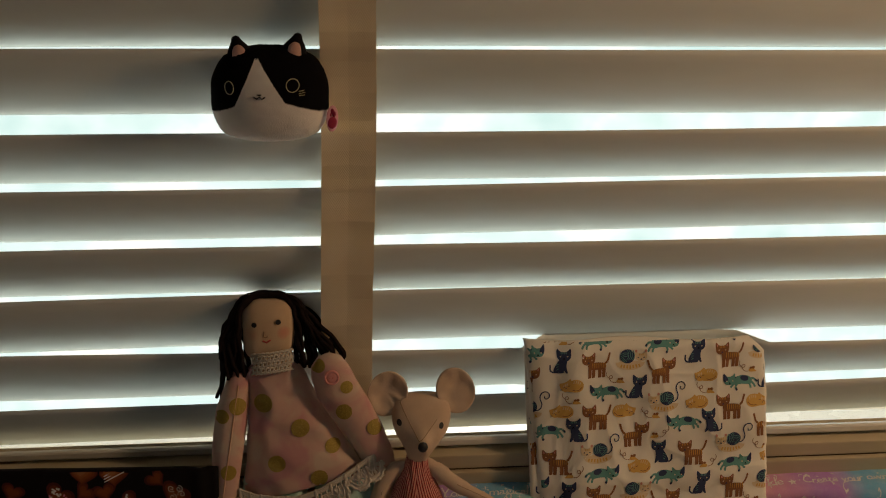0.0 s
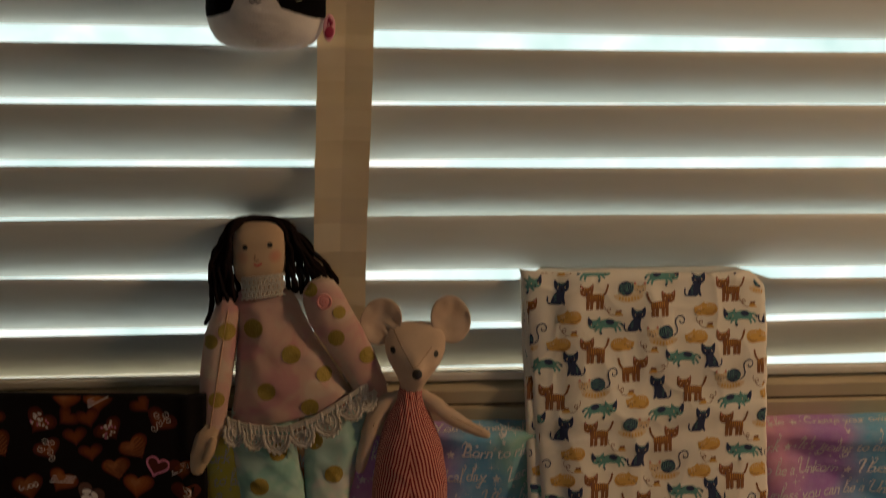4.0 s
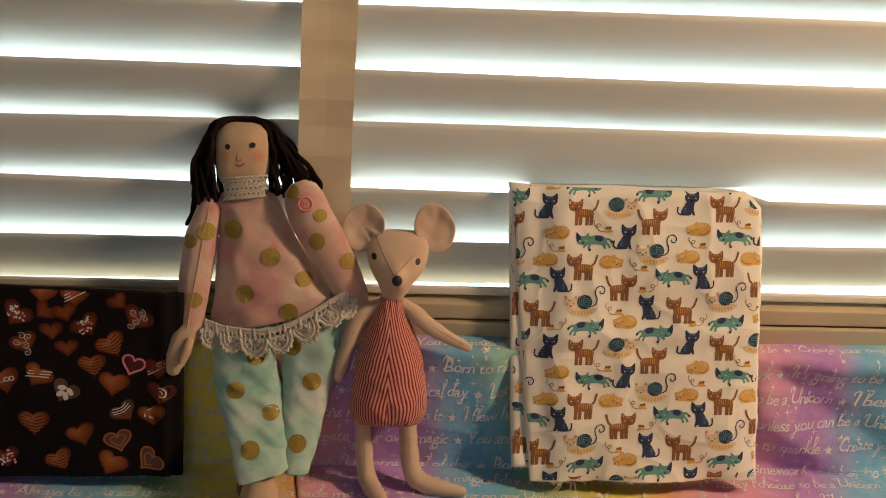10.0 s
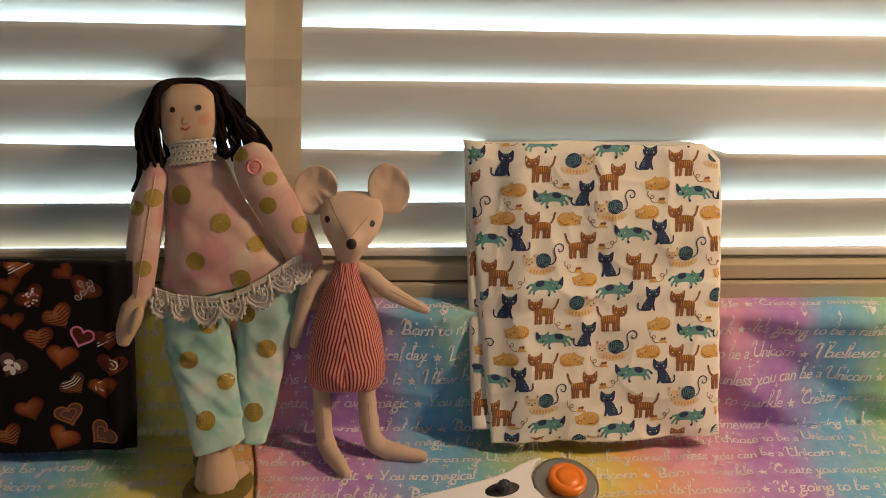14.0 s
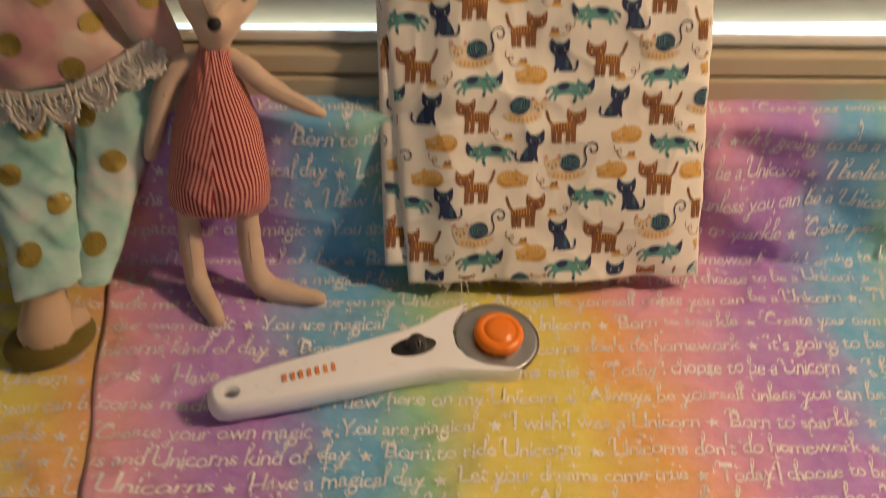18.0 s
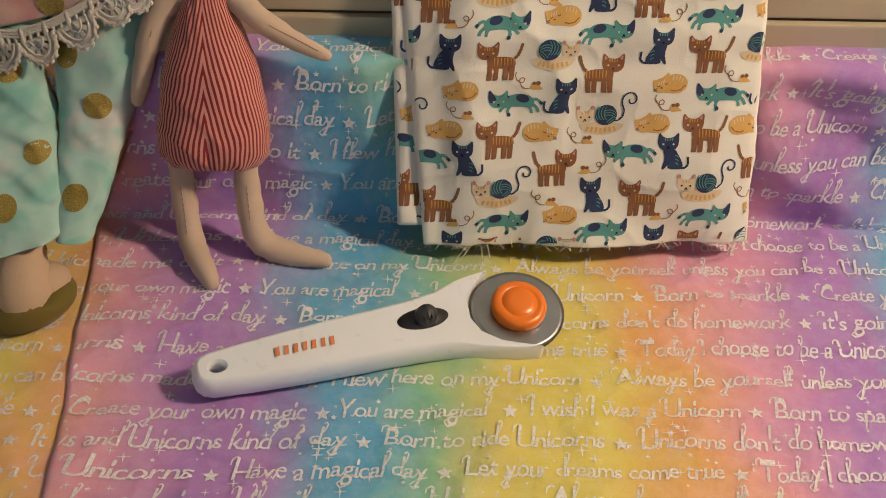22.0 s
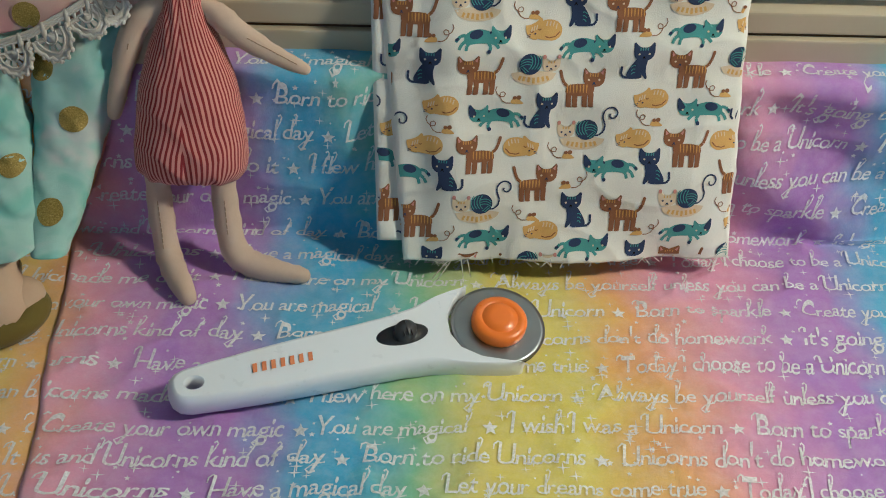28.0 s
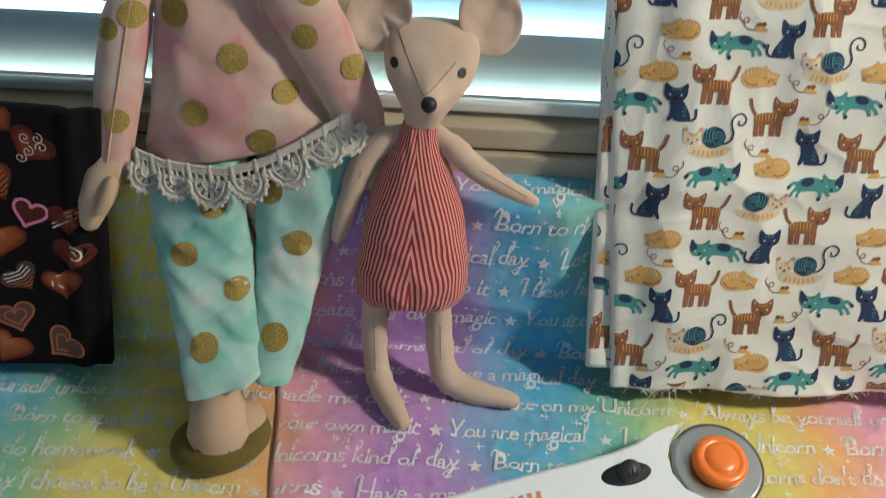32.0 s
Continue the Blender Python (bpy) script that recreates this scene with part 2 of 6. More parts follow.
def plush_fur():
    """Short plush: black above, white muzzle below with a blaze up the forehead; the dye line is a little fuzzy."""
    n = Nodes("plush_fur", 0.95)
    n.b.inputs["Specular IOR Level"].default_value = 0.05
    x = n.math("MULTIPLY_ADD", n.axis("X"), 0.5 / 0.0416, 0.5)
    line = n.ramp(x, [(0.0, (0.33,) * 3), (0.235, (0.48,) * 3), (0.395, (0.92,) * 3), (0.425, (0.92,) * 3), (0.62, (0.53,) * 3), (1.0, (0.35,) * 3)])
    z = n.math("MULTIPLY_ADD", n.math("SUBTRACT", n.axis("Z"), 0.0325), 0.5 / 0.033, 0.5)
    z = n.math("ADD", z, n.math("MULTIPLY", n.math("SUBTRACT", n.noise(900, 2), 0.5), 0.03))
    f = n.math("MULTIPLY_ADD", n.math("SUBTRACT", line, z), 60.0, 0.5)
    f.node.use_clamp = True
    pale = n.ramp(n.noise(90, 4), [(0.3, (0.76, 0.71, 0.69)), (0.7, (0.84, 0.80, 0.77))])
    n.colour(n.mix(f, (0.0045, 0.004, 0.005), pale))
    n.bump(n.noise(1500, 2), 0.0005, 0.6)
    return n.mat


MAT = {
    "rainbow": rainbow_cloth(0.85), "rainbow_left": rainbow_cloth(0.77), "slat": slat_paint(), "tape": herringbone(), "outside": outside(), "gold": glitter(),
    "ink": ink(),
    "wall": plain("wall_paint", (0.62, 0.57, 0.48), 0.8, scale=6, bump=0.0003),
    "ceiling": plain("ceiling_paint", (0.78, 0.77, 0.74), 0.85, scale=6),
    "floor": plain("floor_boards", (0.25, 0.16, 0.09), 0.5, spread=0.25, scale=4),
    "table": plain("table_wood", (0.30, 0.20, 0.11), 0.45, spread=0.2, scale=9),
    "trim": plain("cream_trim_paint", (0.47, 0.40, 0.28), 0.45, spread=0.08, scale=14, bump=0.0002),
    "rail": plain("white_rail_paint", (0.72, 0.71, 0.66), 0.28, spread=0.02, scale=5),
    "cream": cloth("cream_cotton", (0.80, 0.765, 0.69), spread=0.05),
    "brown": cloth("brown_print", (0.25, 0.110, 0.050)), "stripe": cloth("ochre_stripe_print", (0.56, 0.29, 0.07)),
    "navy": cloth("navy_print", (0.035, 0.05, 0.115)), "teal": cloth("teal_print", (0.12, 0.31, 0.30)),
    "ochre": cloth("ochre_print", (0.66, 0.40, 0.12)), "pale": cloth("pale_cream_print", (0.72, 0.58, 0.40)),
    "black": cloth("black_cotton", (0.007, 0.005, 0.006), spread=0.2, sheen=0.0),
    "choc": cloth("chocolate_print", (0.20, 0.050, 0.015), spread=0.35, sheen=0.0), "dark_choc": cloth("dark_chocolate_print", (0.085, 0.018, 0.014), spread=0.4, sheen=0.0),
    "deep_choc": cloth("deep_chocolate_print", (0.140, 0.033, 0.013), spread=0.35, sheen=0.0), "mid_choc": cloth("mid_chocolate_print", (0.235, 0.064, 0.020), spread=0.3, sheen=0.0), "warm_choc": cloth("warm_chocolate_print", (0.28, 0.085, 0.027), spread=0.3, sheen=0.0), "light_choc": cloth("light_chocolate_print", (0.33, 0.115, 0.04), spread=0.3), "pink": cloth("pink_print", (0.66, 0.22, 0.36)),
    "white": cloth("white_print_cotton", (0.74, 0.68, 0.64)), "grey_choc": cloth("grey_chocolate_print", (0.10, 0.05, 0.04), spread=0.3),
    "blush_print": cloth("rose_print", (0.60, 0.28, 0.24)),
    "thread": plain("loose_thread", (0.72, 0.68, 0.60), 0.8),
    "face": face_linen(), "skin": cloth("doll_linen", (0.56, 0.40, 0.27), spread=0.06), "blush": cloth("doll_blush", (0.57, 0.35, 0.25)),
    "mouse_linen": cloth("mouse_linen", (0.60, 0.45, 0.34), spread=0.10), "seam": cloth("seam_thread", (0.33, 0.22, 0.14)),
    "shirt": watercolour("pink_watercolour_cotton", (0.62, 0.48, 0.385), (0.60, 0.38, 0.32), (0.56, 0.275, 0.275)),
    "mint": watercolour("mint_watercolour_cotton", (0.26, 0.50, 0.43), (0.40, 0.58, 0.52), (0.58, 0.59, 0.56)),
    "yarn": cloth("dark_brown_yarn", (0.010, 0.0045, 0.0045), weave=1200, spread=0.3, sheen=0.0), "lace": cloth("ecru_lace_thread", (0.56, 0.51, 0.45), weave=1500, spread=0.2),
    "olive": cloth("olive_felt", (0.16, 0.12, 0.025), weave=1400, spread=0.15), "bead": plain("black_bead", (0.012, 0.012, 0.016), 0.55),
    "rose": cloth("rose_stitch", (0.55, 0.11, 0.10)), "button": plain("pink_button", (0.70, 0.28, 0.26), 0.3), "stripes": striped("red_stripe_cotton", (0.215, 0.010, 0.018), (0.64, 0.28, 0.235)),
    "plush_black": cloth("black_plush", (0.005, 0.004, 0.005), weave=1500, spread=0.3, sheen=0.0), "plush": plush_fur(),
    "plush_pink": cloth("pink_plush", (0.55, 0.33, 0.28)), "ring": plain("pale_stitch", (0.50, 0.48, 0.30), 0.6), "tag": plain("crimson_tag", (0.32, 0.012, 0.06), 0.5),
    "tag_edge": plain("pale_pink_tag", (0.66, 0.30, 0.38), 0.6),
    "shell": plain("white_plastic", (0.78, 0.79, 0.83), 0.30, spread=0.02), "grip": plain("charcoal_plastic", (0.03, 0.03, 0.034), 0.45),
    "orange": plain("orange_plastic", (0.82, 0.20, 0.010), 0.30, spread=0.03), "steel": plain("brushed_steel", (0.34, 0.35, 0.36), 0.36, metal=1.0, spread=0.05, scale=90),
    "orange_ink": plain("orange_print", (0.62, 0.22, 0.08), 0.5),
    "glass": None, "gap_shade": plain("groove_shade", (0.07, 0.045, 0.025), 0.8), "paving": plain("pale_paving", (0.55, 0.54, 0.50), 0.9, spread=0.15, scale=3),
}
glass = Nodes("window_glass", 0.0)
glass.b.inputs["Transmission Weight"].default_value, glass.b.inputs["IOR"].default_value = 1.0, 1.0
glass.colour((0.95, 0.98, 0.96))
MAT["glass"] = glass.mat


# ---- mesh building ----
class Shape:
    """Gathers vertices and faces with a material slot each; turned into one mesh by part()."""

    def __init__(self):
        self.v, self.f, self.m, self.mats, self.smooth = [], [], [], [], []

    def slot(self, key):
        if key not in self.mats:
            self.mats.append(key)
        return self.mats.index(key)

    def add(self, verts, faces, key, smooth=True):
        n, k = len(self.v), self.slot(key)
        self.v.extend(Vector(p) for p in verts)
        self.f.extend(tuple(i + n for i in f) for f in faces)
        self.m.extend([k] * len(faces))
        self.smooth.extend([smooth] * len(faces))
        return self

    def box(self, lo, hi, key, bevel=0.0):
        bm = bmesh.new()
        bmesh.ops.create_cube(bm, size=1)
        for w in bm.verts:
            w.co = [lo[i] + (w.co[i] + 0.5) * (hi[i] - lo[i]) for i in range(3)]
        if bevel:
            bmesh.ops.bevel(bm, geom=bm.edges[:], offset=bevel, segments=2, affect="EDGES", profile=0.6)
        bm.verts.index_update()
        self.add([w.co.copy() for w in bm.verts], [[w.index for w in f.verts] for f in bm.faces], key, False)
        bm.free()
        return self

    def tube(self, pts, radii, key, seg=10, up=(0, 1, 0), flat=1.0, caps=True):
        """A rounded tube along pts; its section is radius across and radius * flat along the direction up."""
        pts = [Vector(p) for p in pts]
        if isinstance(radii, (int, float)):
            radii = [radii] * len(pts)
        up = Vector(up)
        rings, n = [], len(pts)
        for i, (p, r) in enumerate(zip(pts, radii)):
            t = (pts[min(i + 1, n - 1)] - pts[max(i - 1, 0)]).normalized()
            side = t.cross(up)
            side = side.normalized() if side.length > 1e-6 else t.orthogonal().normalized()
            d = side.cross(t).normalized()
            rings.append((p, t, side, d, r))
        if caps:
            p, t, s, d, r = rings[0]
            rings[:0] = [(p - t * r * k, t, s, d, r * q) for k, q in ((0.92, 0.35), (0.6, 0.8))]
            p, t, s, d, r = rings[-1]
            rings += [(p + t * r * k, t, s, d, r * q) for k, q in ((0.6, 0.8), (0.92, 0.35))]
        verts = [p + s * math.cos(2 * math.pi * j / seg) * r + d * math.sin(2 * math.pi * j / seg) * r * flat for p, t, s, d, r in rings for j in range(seg)]
        faces = [(i * seg + j, i * seg + (j + 1) % seg, (i + 1) * seg + (j + 1) % seg, (i + 1) * seg + j) for i in range(len(rings) - 1) for j in range(seg)]
        m = (len(rings) - 1) * seg
        faces += [tuple(range(seg - 1, -1, -1)), tuple(range(m, m + seg))]
        return self.add(verts, faces, key)

    def stack(self, rows, key, place, seg=28, power=2.4, fine=1, crease=0.0):
        """Sections (h, x centre, half width, forward centre, half depth[, slope of the section in x]) placed by place(x, h, forward);
        fine puts more sections between them and crease wrinkles the cloth."""
        rows = [tuple(r) + (0.0,) * (6 - len(r)) for r in rows]
        if fine > 1:
            dense = []
            for i in range(len(rows) - 1):
                p0, p1, p2, p3 = rows[max(i - 1, 0)], rows[i], rows[i + 1], rows[min(i + 2, len(rows) - 1)]
                for k in range(fine):
                    t = k / fine
                    dense.append(tuple(b + 0.5 * t * (c - a + t * (2 * a - 5 * b + 4 * c - e + t * (3 * (b - c) + e - a))) for a, b, c, e in zip(p0, p1, p2, p3)))
            rows = dense + rows[-1:]
        verts = []
        for row in rows:
            h, xc, hw, fc, hd = row[:5]
            tilt = row[5] if len(row) > 5 else 0.0
            for j in range(seg):
                a = 2 * math.pi * j / seg
                c, s = math.cos(a), math.sin(a)
                x = math.copysign(abs(c) ** (2 / power), c) * hw
                f = math.copysign(abs(s) ** (2 / power), s) * hd
                w = crease * (noise.noise((x * 60, h * 70 + 3 * xc, f * 60)) + 0.5 * noise.noise((x * 150 + h * 90, h * 60, f * 120)))
                fold = 1 - abs(noise.noise((x * 30 + h * 46 + 9 * xc, h * 20 - x * 26, 5.0 + (s > 0))))
                w += crease * 0.9 * (fold ** 7 - 0.3)
                verts.append(place(xc + x * (1 + 0.3 * w / max(hw, 0.004)), h + tilt * x, fc + f + w * (1 if s >= 0 else -1)))
        n = len(rows)
        faces = [(i * seg + j, i * seg + (j + 1) % seg, (i + 1) * seg + (j + 1) % seg, (i + 1) * seg + j) for i in range(n - 1) for j in range(seg)]
        faces += [tuple(range(seg - 1, -1, -1)), tuple(range((n - 1) * seg, n * seg))]
        return self.add(verts, faces, key)

    def ball(self, centre, axes, key, seg=20, rings=14, pick=None):
        """An ellipsoid with three axis vectors; pick(unit point) may give each face its material."""
        c, (a, b, d) = Vector(centre), [Vector(q) for q in axes]
        unit = [(math.sin(math.pi * i / rings) * math.cos(2 * math.pi * j / seg), math.sin(math.pi * i / rings) * math.sin(2 * math.pi * j / seg), math.cos(math.pi * i / rings))
                for i in range(rings + 1) for j in range(seg)]
        verts = [c + a * x + b * y + d * z for x, y, z in unit]
        faces = [(i * seg + j, (i + 1) * seg + j, (i + 1) * seg + (j + 1) % seg, i * seg + (j + 1) % seg) for i in range(rings) for j in range(seg)]
        if not pick:
            return self.add(verts, faces, key)
        n = len(self.v)
        self.v.extend(verts)
        for f in faces:
            mid = [sum(unit[i][k] for i in f) / 4 for k in range(3)]
            self.f.append(tuple(i + n for i in f))
            self.m.append(self.slot(pick(mid)))
            self.smooth.append(True)
        return self

    def tree(self):
        from mathutils.bvhtree import BVHTree
        return BVHTree.FromPolygons(self.v, self.f)


def mesh_of(shape, origin=(0, 0, 0)):
    me = bpy.data.meshes.new("mesh")
    o = Vector(origin)
    me.from_pydata([p - o for p in shape.v], [], shape.f)
    for key in shape.mats:
        me.materials.append(MAT[key] if isinstance(key, str) else key)
    me.polygons.foreach_set("material_index", shape.m)
    me.polygons.foreach_set("use_smooth", shape.smooth)
    me.update()
    return me


BASE = {}


def part(name, shape, parent=None, label="", origin=None):
    """Links a shape as one mesh object, at the top level or under a thing or part; its origin is the parent's unless given."""
    top = BASE.get(parent.name) if parent else Vector((0, 0, 0))
    o = Vector(origin) if origin is not None else top
    ob = new(name, mesh_of(shape, o))
    ob.parent, ob.location = parent, o - top
    BASE[ob.name] = o
    return tagged(ob, label)


def thing(name, base, label, category, group="", kind=""):
    ob = new(name)
    ob.empty_display_size, ob.location = 0.02, base
    BASE[ob.name] = Vector(base)
    return tagged(ob, label, category, group, kind)


def structure(name, shape, label="", category=""):
    return tagged(part(name, shape), label, category, kind="structure")


# ---- the room ----
structure("floor", Shape().box((-1.8, -2.6, -0.80), (2.2, 1.05, -0.75), "floor"), "brown wooden floor under the table", "floor")
structure("ceiling", Shape().box((-1.8, -2.6, 1.65), (2.2, 1.05, 1.72), "ceiling"), "white painted ceiling", "ceiling")
structure("wall_west", Shape().box((-1.9, -2.6, -0.75), (-1.8, 1.05, 1.65), "wall"), "cream painted side wall", "wall")
structure("wall_east", Shape().box((2.2, -2.6, -0.75), (2.3, 1.05, 1.65), "wall"), "cream painted side wall", "wall")
# opening, frame and pane are added, unseen, to seat the cool fill lamp
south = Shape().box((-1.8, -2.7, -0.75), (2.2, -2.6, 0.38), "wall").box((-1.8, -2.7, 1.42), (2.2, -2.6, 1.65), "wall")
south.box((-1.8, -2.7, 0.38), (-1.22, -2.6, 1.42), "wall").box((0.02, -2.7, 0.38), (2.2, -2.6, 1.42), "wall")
structure("wall_south", south, "cream painted wall behind the table, with an opening added for the fill lamp", "wall")
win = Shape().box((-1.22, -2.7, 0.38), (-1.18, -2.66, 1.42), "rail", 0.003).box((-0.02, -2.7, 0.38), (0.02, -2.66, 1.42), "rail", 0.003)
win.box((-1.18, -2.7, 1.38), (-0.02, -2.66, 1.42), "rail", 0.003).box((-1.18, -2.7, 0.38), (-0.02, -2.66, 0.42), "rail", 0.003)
added_window = structure("added_window", win, "white framed window behind the table, unseen, added round the fill lamp", "window")
back_pane = part("pane", Shape().box((-1.18, -2.684, 0.42), (-0.02, -2.680, 1.38), "glass"), added_window)
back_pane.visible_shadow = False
north = Shape()
north.box((-1.8, 0.872, -0.75), (2.2, 1.02, 0.03), "wall").box((-1.8, 0.872, 0.86), (2.2, 1.02, 1.65), "wall")
north.box((-1.8, 0.872, 0.03), (-0.75, 1.02, 0.86), "wall").box((1.0, 0.872, 0.03), (2.2, 1.02, 0.86), "wall")
structure("wall_north", north, "cream painted wall round the window opening", "wall")

# window in the opening, behind the blind
win = Shape()
win.box((-0.75, 0.93, 0.03), (-0.69, 0.98, 0.86), "rail", 0.003).box((0.94, 0.93, 0.03), (1.0, 0.98, 0.86), "rail", 0.003)
win.box((-0.69, 0.93, 0.80), (0.94, 0.98, 0.86), "rail", 0.003).box((-0.69, 0.93, 0.03), (0.94, 0.98, 0.048), "rail", 0.003)
window_1 = structure("window_1", win, "white framed window behind the blind", "window")
pane = part("pane", Shape().box((-0.69, 0.953, 0.048), (0.94, 0.957, 0.80), "glass"), window_1)
pane.visible_shadow = False

# sill: an apron board, a stepped stool and the dark slot under the blind
sill = Shape()
sill.box((-0.75, 0.8115, 0.030), (1.0, 0.842, 0.1128), "trim", 0.0012)
sill.box((-0.75, 0.8145, 0.1145), (1.0, 0.846, 0.1262), "trim", 0.0012)
# dark strip filling the slot: its shade is put in as colour
sill.box((-0.75, 0.8160, 0.1122), (1.0, 0.8455, 0.1150), "gap_shade")
sill.box((-0.75, 0.842, 0.022), (1.0, 0.8715, 0.034), "trim")
for p in sill.v:  # the sill hangs a little low at one end
    p.z += 0.008 * (p.x - 0.35)
structure("window_sill", sill, "cream painted wooden window sill in two steps", "window sill")

structure("backdrop", Shape().add([(-7, 5, -5.0), (8, 5, -5.0), (8, 5, 3.2), (-7, 5, 3.2)], [(0, 1, 2, 3)], "outside", False), "glowing backdrop of garden and houses beyond the window", "backdrop")
structure("ground", Shape().add([(-7, 1.05, -4.9), (8, 1.05, -4.9), (8, 5, -4.9), (-7, 5, -4.9)], [(0, 1, 2, 3)], "paving", False), "pale sunlit paving outside", "ground")

# ---- work table ----
table = thing("work_table", (0.15, 0.3, -0.75), "wooden work table pushed against the window wall, covered with fabric", "table")
part("tabletop", Shape().box((-0.70, 0.02, -0.032), (1.00, 0.800, -0.004), "table", 0.003), table)
for lx in (-0.66, 0.91):
    for ly in (0.06, 0.72):
        part("leg", Shape().box((lx, ly, -0.75), (lx + 0.05, ly + 0.05, -0.0325), "table", 0.004), table)

# ---- window blind ----
blind = thing("window_blind", (0.0, 0.85, 0.11), "cream slatted blind with tan cloth ladder tape, nearly closed", "window blind")
# height at the tape, tilt in degrees, slope along the window
SLATS = [(0.4515, 77, 0.006), (0.4045, 77, 0.006), (0.3515, 62, 0.010), (0.3105, 67, 0.0095), (0.2655, 66, 0.010), (0.2253, 75, 0.014), (0.1800, 65, 0.006), (0.1411, 62, 0.019)]
SLATS = [(0.4515 + 0.043 * k, 72, 0.006) for k in range(7, 0, -1)] + SLATS
for n, (zc, deg, lean) in enumerate(SLATS):
    s, seg = Shape(), 12
    def section(th):
        across, out = Vector((0, -math.cos(th), math.sin(th))), Vector((0, -math.sin(th), -math.cos(th)))
        ring = []
        for side in (1, -1):
            for k in range(seg + 1):
                u = (-1 + 2 * k / seg) * side
                ring.append(across * u * 0.025 + out * (0.0022 * (1 - u * u) + side * 0.0013 * math.sqrt(max(0.0, 1 - u ** 8)) - (0.0001 if side < 0 else 0.0)))
        return ring

    xs = [-0.72 + 1.70 * i / 80 for i in range(81)]
    ph, verts, twist = random.uniform(0, 6), [], -22.0 if n == 13 else -3.0 if n == 14 else 0.0
    for x in xs:
        sag = 0.0010 * math.sin(2.1 * x * 3 + ph)
        push = max(0.0, 1 - (abs(x - 0.200) / 0.090) ** 14) if n == 13 else 0.0  # pressed shut by the fabric that leans on it
        verts += [Vector((x, (0.850 if n < 14 else 0.8500) + 0.009 * push, zc + sag + lean * (x - 0.06))) + q for q in section(radians(deg + twist * max(-0.3, min(0.3, x - 0.06)) + 21 * push))]
    w = 2 * seg + 2
    faces = [(i * w + j, (i + 1) * w + j, (i + 1) * w + (j + 1) % w, i * w + (j + 1) % w) for i in range(80) for j in range(w)]
    faces += [tuple(range(w)), tuple(range(81 * w - 1, 80 * w - 1, -1))]
    part("slat", s.add(verts, faces, "slat"), blind)
profile = [(0.8240, 0.1293), (0.8228, 0.1299), (0.8221, 0.1312), (0.8221, 0.1348), (0.8227, 0.1359), (0.8238, 0.1364), (0.8262, 0.1352), (0.8350, 0.1304), (0.8356, 0.1298), (0.8350, 0.1293)]
verts = [(x, y, z + 0.008 * (x - 0.35)) for x in (-0.72 + 1.70 * i / 20 for i in range(21)) for y, z in profile]
faces = [(i * 10 + j, i * 10 + (j + 1) % 10, i * 10 + 10 + (j + 1) % 10, i * 10 + 10 + j) for i in range(20) for j in range(10)]
rail = Shape().add(verts, faces + [tuple(range(9, -1, -1)), tuple(range(200, 210))], "rail", False)
part("bottom_rail", rail, blind)
for y0 in (0.8345, 0.8652):
    tape, verts, faces = Shape(), [], []
    for i in range(61):
        z = 0.123 + 0.62 * i / 60
        bulge = -0.0012 * math.sin(z * 2 * math.pi / 0.043) + 0.0006 * math.sin(z * 37)
        for x in (-0.0385, -0.0290, -0.0200, -0.0110, -0.0015):
            verts.append((x + 0.0008 * math.sin(z * 21), y0 + bulge + 0.0007 * math.cos((x + 0.02) * 160), z))
    faces = [(i * 5 + j, i * 5 + j + 1, i * 5 + j + 6, i * 5 + j + 5) for i in range(60) for j in range(4)]
    faces += [tuple(k + 305 for k in reversed(f)) for f in faces]
    verts += [(x, y + 0.0009, z) for x, y, z in verts]
    edge = [i * 5 for i in range(61)], [i * 5 + 4 for i in range(61)]
    faces += [(a, b, b + 305, a + 305) for e in edge for a, b in zip(e, e[1:])]
    part("ladder_tape", tape.add(verts, faces, "tape", False), blind, "tan herringbone cotton tape")

# ---- printed rainbow fabric: flat on the table, then up the wall under the sill ----
FOLD_Y, FOLD_R, WALL, TOP_R, TOP_S = 0.7825, 0.0065, 0.0855, 0.0045, 0.9090


